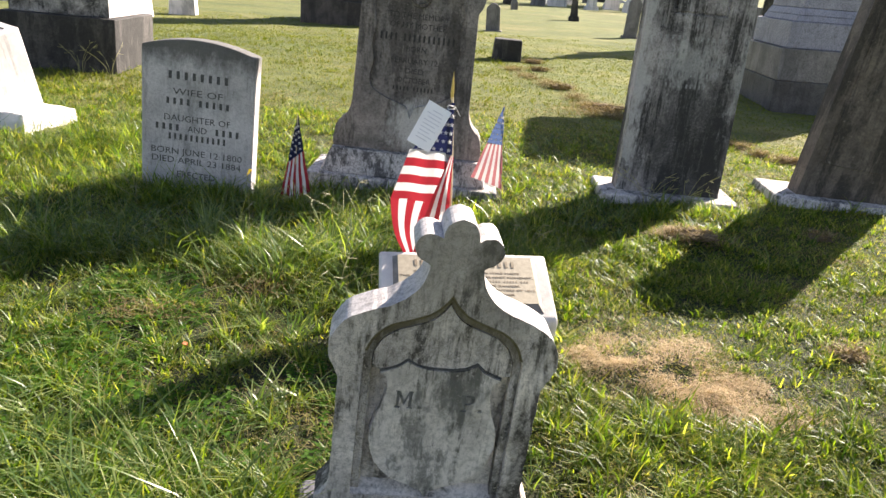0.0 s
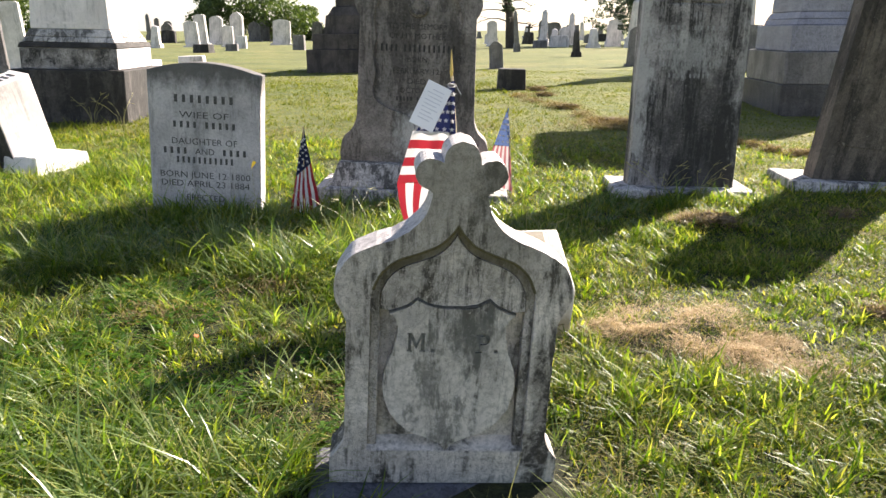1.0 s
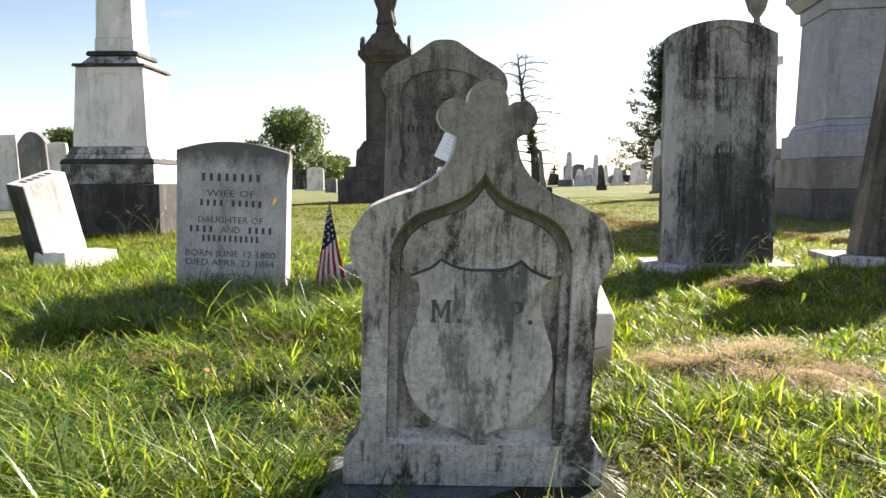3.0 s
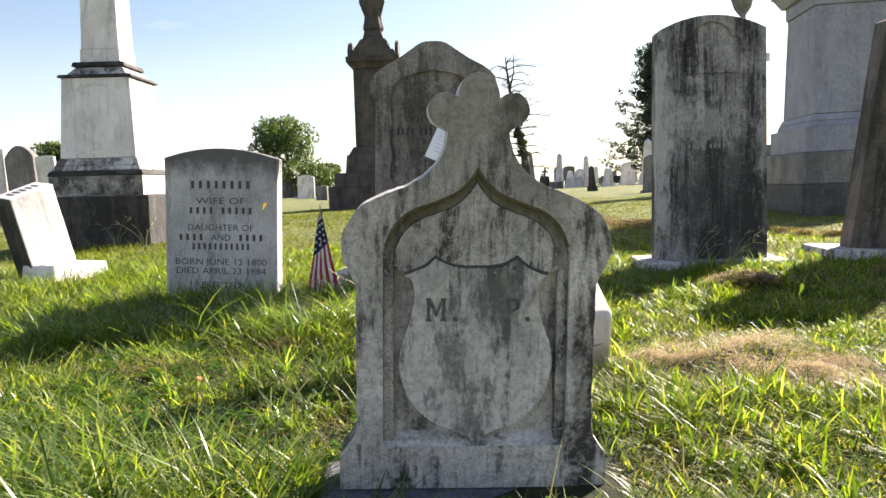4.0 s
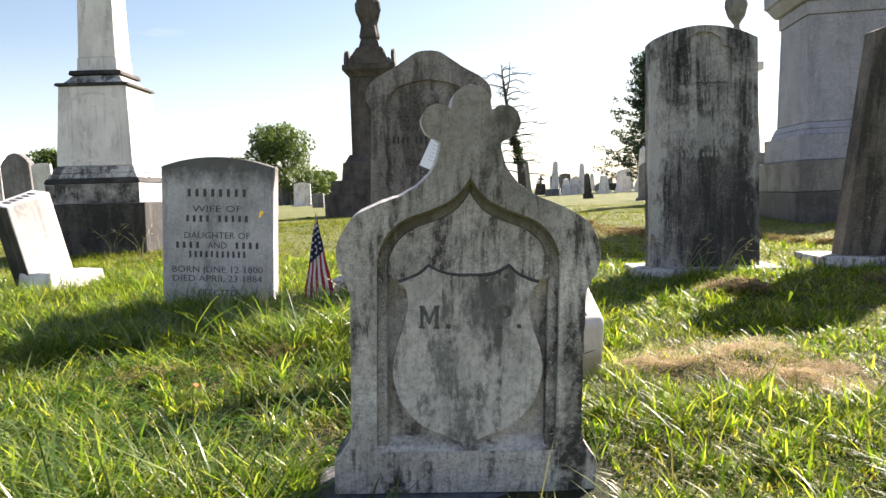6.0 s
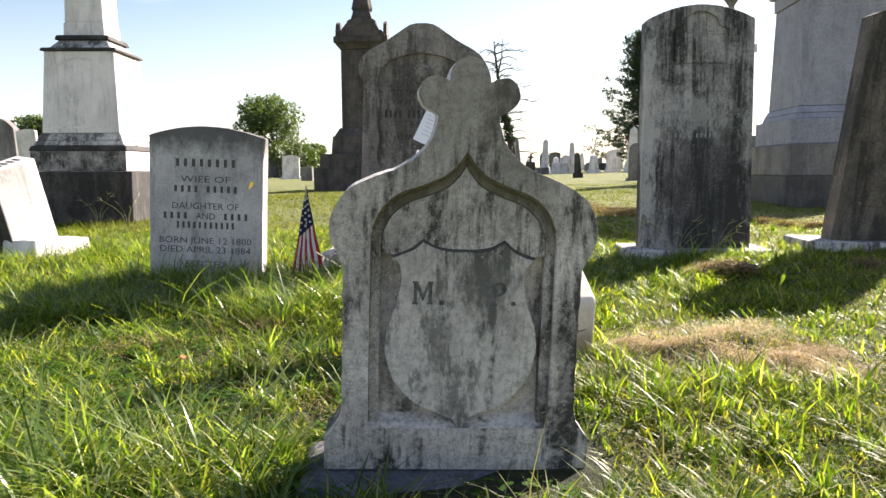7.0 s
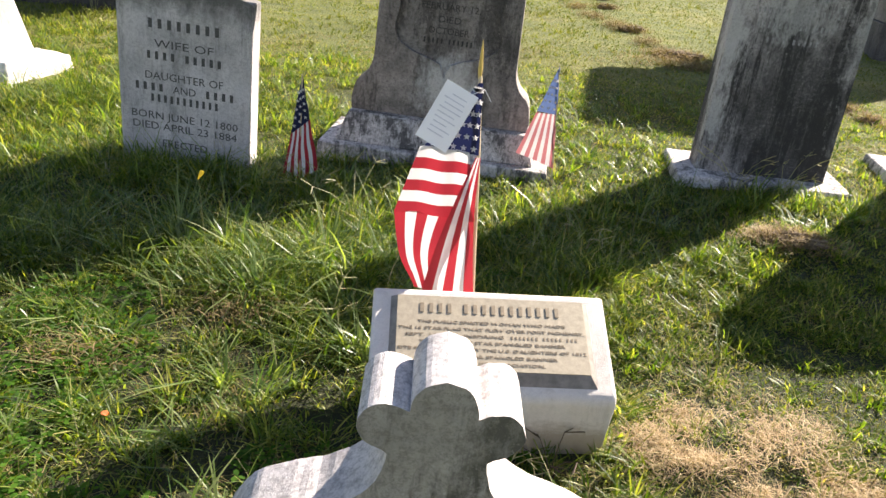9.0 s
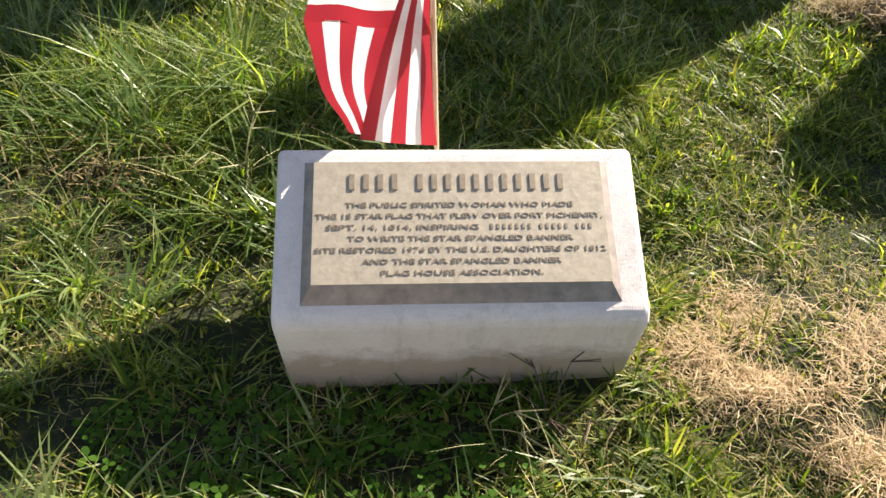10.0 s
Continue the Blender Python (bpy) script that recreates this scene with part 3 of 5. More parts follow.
cuts = [carved(LETTER_M, -0.118, 0.408, 0.05, 0.056), carved(DOT, -0.054, 0.408, 0.011, 0.011), carved(LETTER_P, 0.066, 0.408, 0.038, 0.056), carved(DOT, 0.116, 0.408, 0.011, 0.011)]
shield = soften(part("shield", outline_solid(worn, 0.011, 0.047), M_SHIELD, near, "raised stone shield with two carved initials"), 0.003, 2, 62)
part("shield_face", outline_solid(worn, 0.004, 0.011, cuts), M_SHIELD, shield, "stained face with carved letters M. and P.")
# each cut gets a floor darker than the shield's stone
for k, cut in enumerate(cuts):
    part("letter_floor" if k % 2 == 0 else "stop_floor", outline_solid(cut, 0.0095, 0.0108), M_INK_FAINT, shield, "darker bottom of a carved letter")
# the field above it lies only a finger's breadth back, parted from the shield by a dark groove
field = [(0, 392), (20, 392), (45, 396), (66, 407), (71, 408), (87, 394), (108, 385), (122, 381), (139, 383), (139, 400)] + curve_through([(137, 418), (123, 446), (97, 468), (61, 482), (29, 497), (9, 518), (0, 533)], 4)
part("upper_field", outline_solid(mirrored([(x * P, z * P) for x, z in field]), 0.013, 0.047), M_FRONT, near)
# a dark strip in the groove stands in for its recess shade
rim = [(x * P, 0.011, z * P) for x, z in curve_through([(-122, 378), (-108, 382), (-86, 392), (-70, 406), (-66, 404), (-45, 394), (-20, 390), (0, 390), (20, 390), (45, 394), (66, 404), (70, 406), (86, 392), (108, 382), (122, 378)], 3)]
part("shield_shade_line", tube(bmesh.new(), rim, [0.0034] * len(rim), 5), M_INK, shield, "dark line painted as groove shade along the shield's top edge")
bm = bmesh.new()
box(bm, -0.41, 0.41, -0.15, 0.24, -0.16, -0.004, 0.9, 0.72)
soften(part("base", bm, M_SLATE, near, "blue-grey stone base slab"), 0.015)

# ---- the white block with its bronze plate ----
block = thing("grave_marker", pose(0.214, 3.16, 0.0, 0, 0, 9.0), "white painted concrete slant marker with bronze plate", "grave marker")
bm = bmesh.new()
W, F, B, ZF, ZB = 0.37, -0.17, 0.18, 0.233, 0.393
side = [(F + 0.012, -0.05), (F, ZF - 0.02), (F + 0.012, ZF), (B - 0.02, ZB), (B, ZB - 0.015), (B, -0.05)]
rows = [[bm.verts.new((x * (0.955 if z < 0 else 1.0), y + 0.02 * (z < 0) * (y < 0), z)) for y, z in side] for x in (-W, W)]
for a in range(len(side)):
    b = (a + 1) % len(side)
    bm.faces.new((rows[0][a], rows[0][b], rows[1][b], rows[1][a]))
bm.faces.new(rows[0][::-1])
bm.faces.new(rows[1])
soften(part("block", bm, M_CONCRETE, block), 0.014, 3, 25)
slope = math.degrees(math.atan2(ZB - ZF, B - F - 0.03))
SLANT = pose(0, F + 0.012, ZF, slope - 90, 0, 0)
PW, PH = 0.318, 0.312
bm = bmesh.new()
lo = [bm.verts.new(c) for c in ((-PW, 0.004, 0.016), (PW, 0.004, 0.016), (PW, 0.004, 0.016 + PH), (-PW, 0.004, 0.016 + PH))]
hi = [bm.verts.new(c) for c in ((-PW + 0.026, -0.022, 0.056), (PW - 0.026, -0.022, 0.056), (PW - 0.026, -0.022, 0.004 + PH), (-PW + 0.026, -0.022, 0.004 + PH))]
bm.faces.new(lo[::-1])
for i in range(4):
    bm.faces.new((lo[i], lo[(i + 1) % 4], hi[(i + 1) % 4], hi[i]))
bm.faces.new(hi)
plate = part("bronze_plate", bm, M_BRONZE_DARK, block, "weathered bronze plate with raised letters")
plate.matrix_local = SLANT
bm = bmesh.new()
box(bm, -PW + 0.026, PW - 0.026, -0.0255, -0.0225, 0.056, 0.004 + PH)
part("plate_face", bm, M_BRONZE, plate)
TOP = 0.004 + PH
bars([4, 11], 0.034, 0.45, 0.002, M_BRONZE_TEXT, plate, (-0.005, -0.0255, TOP - 0.062))
lines = [("THE PUBLIC SPIRITED WOMAN WHO MADE", 0.455), ("THE 15 STAR FLAG THAT FLEW OVER FORT MCHENRY,", 0.572), None, ("TO WRITE THE STAR SPANGLED BANNER", 0.445),
         ("SITE RESTORED 1976 BY THE U.S. DAUGHTERS OF 1812", 0.572), ("AND THE STAR SPANGLED BANNER", 0.39), ("FLAG HOUSE ASSOCIATION.", 0.315)]
for k, row in enumerate(lines):
    z = TOP - 0.1 - k * 0.0238
    if row:
        lettering(row[0], 0.0102, row[1], 0.0012, M_BRONZE_TEXT, plate, (0.0, -0.0255, z))
    else:
        lettering("SEPT. 14, 1814, INSPIRING", 0.0102, 0.3, 0.0012, M_BRONZE_TEXT, plate, (-0.115, -0.0255, z))
        bars([7, 5, 3], 0.0102, 0.21, 0.0012, M_BRONZE_TEXT, plate, (0.16, -0.0255, z))


# ---- flags ----
def ribbon(a0, a1, b0, b1, y, wave, phase, n=12, bow=0.0):
    """A strip of cloth between the line a0-a1 and the line b0-b1 (x, z)."""
    bm = bmesh.new()
    prev = None
    for i in range(n + 1):
        u = i / n
        pair = []
        for s, (p, q) in enumerate(((a0, a1), (b0, b1))):
            x, z = p[0] + (q[0] - p[0]) * u + bow * math.sin(math.pi * u), p[1] + (q[1] - p[1]) * u
            pair.append(bm.verts.new((x, y + wave * math.sin(9 * u + phase + 14 * x), z)))
        if prev:
            bm.faces.new((prev[0], prev[1], pair[1], pair[0]))
        prev = pair
    return bm


def star(parent, cloth_of, x, y, z, r):
    bm = bmesh.new()
    ring = [bm.verts.new((x + (r if k % 2 == 0 else r * 0.42) * math.sin(k * math.pi / 5), y, z + (r if k % 2 == 0 else r * 0.42) * math.cos(k * math.pi / 5))) for k in range(10)]
    bm.faces.new(ring)
    part("star", bm, cloth_of, parent)


def lerp(a, b, u):
    return (a[0] + (b[0] - a[0]) * u, a[1] + (b[1] - a[1]) * u)


def fan(flag, a0, a1, b0, b1, count, y, wave, first, name="stripe", bow=0.0, red_cloth=None, white_cloth=None):
    """Stripes side by side: their heads along a0-b0, their feet along a1-b1."""
    for k in range(count):
        red = (k + first) % 2 == 0
        u, v = k / count, (k + 1) / count
        part("red_" + name if red else "white_" + name, ribbon(lerp(a0, b0, u), lerp(a1, b1, u), lerp(a0, b0, v), lerp(a1, b1, v), y, wave, 1.0, 12, bow), (red_cloth or M_RED) if red else (white_cloth or M_CLOTHWHITE), flag, smooth=True)


flag = thing("flag", pose(0, 3.5, 0), "draped striped flag on a stick with gold tip", "flag")
part("stick", tube(bmesh.new(), [(0.142, 0.012, 0.0), (0.105, 0.012, 0.75), (0.086, 0.012, 1.04)], [0.006] * 3, 8), M_STICK, flag)
part("spear_tip", lathe(bmesh.new(), [(0.004, 1.03), (0.007, 1.05), (0.008, 1.06), (0.004, 1.12), (0.0008, 1.15)], 8, (0.084, 0.012)), M_GOLD, flag, "gold spear tip")
part("canton", ribbon((0.085, 1.02), (-0.075, 0.8), (0.098, 1.02), (0.104, 0.79), -0.004, 0.006, 0.3), M_BLUE, flag, "navy canton with white stars", True)
for i in range(6):
    for k in range(5):
        u = (i + 0.5) / 6
        left, right = lerp((0.085, 1.02), (-0.075, 0.8), u), lerp((0.098, 1.02), (0.104, 0.79), u)
        x, z = lerp(left, right, (k + 0.5) / 5)
        star(flag, M_CLOTHWHITE, x, -0.014, z, 0.012)
for k in range(6):
    red = k % 2 == 1
    a, b = lerp((-0.085, 0.805), (-0.16, 0.57), k / 6), lerp((-0.085, 0.805), (-0.16, 0.57), (k + 1) / 6)
    c, d = lerp((0.075, 0.8), (0.112, 0.565), k / 6), lerp((0.075, 0.8), (0.112, 0.565), (k + 1) / 6)
    part("red_stripe" if red else "white_stripe", ribbon(a, c, b, d, -0.012, 0.007, 0.4), M_RED if red else M_CLOTHWHITE, flag, smooth=True)
fan(flag, (-0.16, 0.572), (-0.078, 0.285), (0.108, 0.575), (0.02, 0.287), 7, -0.006, 0.008, 0, bow=-0.022)
fan(flag, (0.097, 0.785), (-0.05, 0.283), (0.112, 0.785), (0.134, 0.29), 5, -0.022, 0.008, 0, bow=-0.012)
card = thing("paper_card", pose(-0.005, 3.462, 0.915, -8, 26, 0), "laminated white card with faint print hung on the flag", "card")
bm = bmesh.new()
box(bm, -0.056, 0.056, -0.001, 0.001, -0.1, 0.1)
part("sheet", bm, M_CARD, card)
for k in range(9):
    bm = bmesh.new()
    w = (0.03, 0.042, 0.038, 0.044, 0.036, 0.043, 0.028, 0.04, 0.034)[k]
    shift = (0.006, -0.003, 0.004, 0.0, -0.005, 0.001, -0.008, 0.002, -0.004)[k]
    box(bm, shift - w * 0.85, shift + w * 0.85, -0.0022, -0.0012, 0.068 - k * 0.0165, 0.0715 - k * 0.0165)
    part("print_line", bm, M_CARDINK, card)
bm = bmesh.new()
tube(bm, [(0.035, 0.0, 0.1), (0.06, 0.025, 0.13), (0.098, 0.045, 0.105)], [0.0015] * 3, 5)
part("cord", bm, M_CARD, card)


def small_flag(x, y, height, foot_l, foot_r, colours, lean, label):
    red_cloth, white_cloth, blue_cloth = colours
    z0 = float(lift(x, y))
    f = thing("small_flag", pose(x, y, z0), label, "flag", "small grave flags")
    part("stick", tube(bmesh.new(), [(lean[0], 0, -0.05), (lean[1], 0, height)], [0.004, 0.004], 6), M_STICK, f)
    top = (lean[1], height - 0.01)
    l1, r1 = lerp(top, foot_l, 0.5), lerp(top, foot_r, 0.46)
    part("canton", ribbon(top, l1, (top[0] + 0.004, top[1]), r1, -0.006, 0.006, 0.2), blue_cloth, f, "navy canton with white stars", True)
    for i in range(5):
        for k in range(3):
            u = 0.28 + 0.15 * i
            p = lerp(lerp(top, l1, u), lerp(top, r1, u), (k + 0.5) / 3)
            star(f, white_cloth, p[0], -0.018, p[1], 0.011)
    fan(f, l1, foot_l, r1, foot_r, 9, -0.006, 0.007, 0, red_cloth=red_cloth, white_cloth=white_cloth)
    return f


small_flag(-0.945, 5.02, 0.6, (-0.115, -0.05), (0.105, 0.09), (M_RED, M_CLOTHWHITE, M_BLUE), (-0.005, 0.015), "small striped flag drooping on a thin stick beside a tablet")
small_flag(0.445, 5.42, 0.69, (-0.23, 0.17), (-0.005, 0.1), (M_RED_PALE, M_WHITE_PALE, M_BLUE_PALE), (0.0, -0.045), "small sunlit striped flag drooping beside the tall headstone")


# ---- tablets round about ----
def tablet_outline(w0, w1, h, crown, n=10):
    """Half widths at foot and shoulder, height of the shoulder, rise of the crown."""
    pts = [(w0, 0.0), (w1, h)]
    for k in range(1, n + 1):
        a = k / n
        pts.append((w1 * (1 - a), h + crown * (1 - (1 - a) ** 2)))
    return mirrored(pts)


car = thing("tablet_headstone", pose(-1.648, 5.11, 0.0, 0, 3.4, 0), "round-topped white marble tablet with carved inscription", "headstone")
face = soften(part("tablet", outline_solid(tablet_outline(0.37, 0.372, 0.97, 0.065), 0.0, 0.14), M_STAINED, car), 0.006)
for z, words, w in ((0.775, [8], 0.42), (0.61, [4, 5], 0.44), (0.435, [4, 3, 4], 0.58), (0.375, [11], 0.4)):
    if len(words) == 3:
        bars([4], 0.042, 0.18, 0.0015, M_INK, face, (-0.2, 0, z))
        lettering("AND", 0.042, 0.13, 0.0015, M_INK, face, (0.0, 0, z))
        bars([4], 0.042, 0.18, 0.0015, M_INK, face, (0.2, 0, z))
    else:
        bars(words, 0.05 if z > 0.7 else 0.042, w, 0.0015, M_INK, face, (0.0, 0, z))
for z, text, w in ((0.675, "WIFE OF", 0.33), (0.5, "DAUGHTER OF", 0.44), (0.275, "BORN JUNE 12 1800", 0.61), (0.215, "DIED APRIL 23 1884", 0.6), (0.12, "ERECTED", 0.26)):
    lettering(text, 0.042, w, 0.0015, M_INK, face, (0, 0, z))

big = thing("tall_headstone", pose(-0.28, 5.62, 0.03, 0, 2.4, 0), "tall scroll-shouldered grey marble headstone on stepped white base", "headstone")
hb = [(0.535, 0.27), (0.54, 0.33), (0.525, 0.42)] + curve_through([(0.505, 0.46), (0.46, 0.5), (0.43, 0.56), (0.42, 0.62)], 3) + [(0.405, 1.29)]
hb += curve_through([(0.43, 1.33), (0.445, 1.39), (0.425, 1.46), (0.36, 1.52), (0.25, 1.58), (0.16, 1.64), (0.08, 1.69), (0.0, 1.7)], 4)
ob_out = mirrored(hb)
pan = [(0.0, 0.52)] + curve_through([(0.03, 0.6), (0.1, 0.63), (0.2, 0.66), (0.29, 0.72), (0.31, 0.8), (0.29, 0.9), (0.31, 1.02), (0.29, 1.14), (0.31, 1.28), (0.27, 1.4), (0.16, 1.47), (0.0, 1.5)], 4)
soften(part("die", outline_solid(ob_out, 0.032, 0.2), M_BIG, big), 0.008)
soften(part("face_frame", outline_solid(ob_out, 0.0, 0.032, [mirrored(pan)]), M_BIG, big), 0.006)
bm = bmesh.new()
lathe(bm, [(0.075, 0.0), (0.07, 0.02), (0.05, 0.03), (0.045, 0.022), (0.0, 0.025)], 14)
ring = part("carved_rosette", bm, M_BIG, big, "worn round carved rosette")
ring.matrix_local = pose(0, 0.032, 1.36, 90, 0, 0)
bm = bmesh.new()
box(bm, -0.6, 0.6, -0.13, 0.3, 0.1, 0.27, 0.9, 0.7)
soften(part("upper_base", bm, M_BASE, big, "stained white upper base"), 0.012)
bm = bmesh.new()
box(bm, -0.7, 0.7, -0.2, 0.38, -0.12, 0.1, 0.98)
soften(part("lower_base", bm, M_BASE, big), 0.012)
for z, text, w in ((1.21, "TO THE MEMORY", 0.42), (1.145, "OF MY MOTHER", 0.4), (0.985, "BORN", 0.14), (0.905, "FEBRUARY 12,", 0.34), (0.835, "DIED", 0.13), (0.77, "OCTOBER", 0.24)):
    lettering(text, 0.038, w, 0.0015, M_INK_SOFT, big, (0, 0.0315, z))
bars([4, 11], 0.05, 0.54, 0.0015, M_INK_SOFT, big, (0, 0.0315, 1.055))
bars([5, 6], 0.03, 0.3, 0.0015, M_INK_SOFT, big, (0, 0.0315, 0.715))

dark = thing("marble_headstone", pose(1.695, 5.78, 0.03, 0, 1.0, 0), "blackened marble headstone with worn carving on a pale slab", "headstone")
out = tablet_outline(0.385, 0.37, 1.69, 0.1)
rec = mirrored([(0.19, 1.375), (0.19, 1.62), (0.135, 1.64), (0.11, 1.7), (0.05, 1.735), (0.0, 1.74)])
soften(part("die", outline_solid(out, 0.02, 0.2), M_BLACK, dark), 0.012)
soften(part("face", outline_solid(out, 0.0, 0.02, [rec]), M_BLACK, dark), 0.006)
bm = bmesh.new()
box(bm, -0.17, -0.012, 0.008, 0.02, 1.39, 1.6)
box(bm, 0.012, 0.17, 0.008, 0.02, 1.39, 1.6)
soften(part("carved_book", bm, M_BLACK, dark, "worn carved panel shaped like an open book"), 0.005)
bm = bmesh.new()
box(bm, -0.54, 0.54, -0.18, 0.4, -0.1, 0.085, 0.94)
soften(part("base", bm, M_BASE, dark, "pale stained base slab"), 0.012)
for z, words, w in ((1.29, [2, 3], 0.18), (1.2, [5, 6], 0.5), (1.11, [4, 3], 0.3), (1.03, [3, 8, 4], 0.46), (0.95, [6, 3, 4], 0.44), (0.87, [4, 5], 0.3)):
    bars(words, 0.03, w, 0.0012, M_SCUFF, dark, (-0.02, 0, z))

lean = thing("leaning_headstone", pose(3.15, 6.06, 0.06, 3, 6.5, -2), "dark brown headstone leaning sideways on its slab", "headstone")
soften(part("die", outline_solid(tablet_outline(0.38, 0.345, 1.66, 0.09), 0.0, 0.2), M_BROWN, lean), 0.015)
soften(part("worn_panel", outline_solid(mirrored([(0.27, 0.3), (0.26, 1.5), (0.0, 1.62)]), -0.008, 0.001), M_BROWN, lean), 0.006)
slab = thing("base_slab", pose(3.16, 6.1, 0.06, 0, 2, -2), "pale stained stone base slab", "stone slab")
bm = bmesh.new()
box(bm, -0.61, 0.61, -0.2, 0.42, -0.12, 0.05, 0.95)
soften(part("slab", bm, M_BASE, slab), 0.012)

fallen = thing("tilted_headstone", pose(-3.68, 6.48, 0.247, 7, -17.8, 64), "white marble tablet headstone leaning back off its base", "headstone")
bm = bmesh.new()
box(bm, -0.203, 0.203, -0.118, 0.118, -0.1, 0.637, 0.98)
block = soften(part("block", bm, M_WHITE, fallen, "white block, one stained side darkened with painted shade"), 0.012)
# the soot tone on one side also carries that side's shade
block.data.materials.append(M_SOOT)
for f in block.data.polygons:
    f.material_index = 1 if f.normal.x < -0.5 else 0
bars([5], 0.09, 0.28, 0.002, M_INK_SOFT, fallen, None, pose(0, -0.045, 0.638, -90, 0, 0))
foot = thing("base_block", pose(-3.5, 6.5, 0.06, 0, 2, 74), "white marble base block sunk in grass", "stone block")
bm = bmesh.new()
box(bm, -0.32, 0.32, -0.17, 0.22, -0.15, 0.16, 0.9)
bmesh.ops.subdivide_edges(bm, edges=bm.edges[:], cuts=9, use_grid_fill=True)
for v in bm.verts:
    v.co += noise.noise_vector(v.co * 9) * 0.011 + noise.noise_vector(v.co * 27) * 0.005
soften(part("block", bm, M_WHITE, foot), 0.015, 2, 50)


# ---- tall monuments ----
def tiers(parent, rows, material, name="tier"):
    """Square stages from the ground up: half width below, half width above, z from, z to."""
    for w0, w1, z0, z1 in rows:
        bm = bmesh.new()
        box(bm, -w0, w0, -w0, w0, z0, z1, w1 / w0)
        soften(part(name, bm, material, parent), 0.012)


obelisk = thing("obelisk_monument", pose(-4.65, 9.66, 0.17, 0, 1.2, 4) @ Matrix.Scale(0.967, 4), "white marble obelisk on a soot-black plinth", "monument")
tiers(obelisk, [(0.68, 0.68, -0.1, 0.65)], M_SOOT, "plinth")
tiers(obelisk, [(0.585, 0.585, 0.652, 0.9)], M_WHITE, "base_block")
# darker faces away from the sun: soot plus their shade put into colour
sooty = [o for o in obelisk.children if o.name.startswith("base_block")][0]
sooty.data.materials.append(M_SOOT_SHADE)
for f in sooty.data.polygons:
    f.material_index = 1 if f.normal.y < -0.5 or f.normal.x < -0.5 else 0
tiers(obelisk, [(0.56, 0.53, 0.967, 1.03), (0.53, 0.485, 1.032, 1.12)], M_BASE, "moulding")
tiers(obelisk, [(0.6, 0.575, 0.902, 0.965)], M_SOOT, "lower_moulding")
tiers(obelisk, [(0.475, 0.425, 1.122, 2.12)], M_WHITE, "die")
tiers(obelisk, [(0.465, 0.45, 2.122, 2.16), (0.335, 0.32, 2.272, 2.33)], M_SOOT, "cap_moulding")
tiers(obelisk, [(0.385, 0.29, 2.162, 2.27)], M_BASE, "cap_slope")
tiers(obelisk, [(0.255, 0.25, 2.332, 2.5), (0.24, 0.16, 2.502, 5.6), (0.16, 0.01, 5.602, 5.85)], M_WHITE, "shaft")
for k in range(4):
    ob = part("die_panel", outline_solid(mirrored([(0.36, 0.0), (0.325, 0.72), (0.2, 0.84), (0.0, 0.87)]), 0.0, 0.02, [mirrored([(0.335, 0.025), (0.302, 0.7), (0.19, 0.81), (0.0, 0.84)])]), M_WHITE, obelisk)
    ob.matrix_local = pose(0, 0, 0, 0, 0, 90 * k) @ pose(0, -0.478, 1.18, -2.9, 0, 0)

granite = thing("granite_monument", pose(5.23, 11.84, 0.065, 0, 0, -2.4) @ Matrix.Scale(1.17, 4), "grey granite pedestal monument with panelled sides", "monument")
tiers(granite, [(0.76, 0.76, -0.1, 0.38)], M_GRANITE_DARK, "plinth")
tiers(granite, [(0.74, 0.74, 0.382, 0.75)], M_GRANITE_STEP, "step")
tiers(granite, [(0.68, 0.68, 0.752, 1.05), (0.62, 0.6, 1.052, 1.12), (0.6, 0.56, 1.122, 1.2)], M_GRANITE, "base_block")
tiers(granite, [(0.555, 0.5, 1.202, 2.46)], M_GRANITE, "die")
tiers(granite, [(0.52, 0.52, 2.462, 2.62), (0.56, 0.64, 2.622, 2.76), (0.66, 0.66, 2.762, 2.95), (0.6, 0.3, 2.952, 3.25)], M_GRANITE, "cornice")
for k in range(4):
    ob = part("die_panel", outline_solid(mirrored([(0.46, 0.0), (0.415, 1.08), (0.0, 1.08)]), 0.0, 0.012, [mirrored([(0.445, 0.02), (0.402, 1.06), (0.0, 1.06)])]), M_GRANITE, granite)
    ob.matrix_local = pose(0, 0, 0, 0, 0, 90 * k) @ pose(0, -0.553, 1.29, -2.5, 0, 0)

brown = thing("column_monument", pose(-2.76, 19.6, 0.22, 0, 0, 3), "sooty brownstone column monument with a capped shaft", "monument")
tiers(brown, [(1.17, 1.17, -0.1, 0.58)], M_BROWNSTONE, "plinth")
tiers(brown, [(1.04, 1.02, 0.582, 0.93), (0.78, 0.74, 0.932, 1.36), (0.7, 0.58, 1.362, 1.56)], M_BROWNSTONE, "step")
tiers(brown, [(0.53, 0.5, 1.562, 3.45)], M_BROWNSTONE, "shaft")
tiers(brown, [(0.52, 0.62, 3.452, 3.6), (0.65, 0.65, 3.602, 3.74), (0.6, 0.5, 3.742, 3.9), (0.42, 0.34, 3.902, 4.12), (0.36, 0.3, 4.122, 4.2), (0.26, 0.2, 4.202, 4.42)], M_BROWNSTONE, "cap")
for k in range(4):
    ob = part("cap_lunette", outline_solid(mirrored([(0.5, 0.0), (0.44, 0.2), (0.3, 0.36), (0.12, 0.44), (0.0, 0.45)]), 0.0, 0.08), M_BROWNSTONE, brown)
    ob.matrix_local = pose(0, 0, 0, 0, 0, 90 * k) @ pose(0, -0.62, 3.72, 0, 0, 0)
bm = bmesh.new()
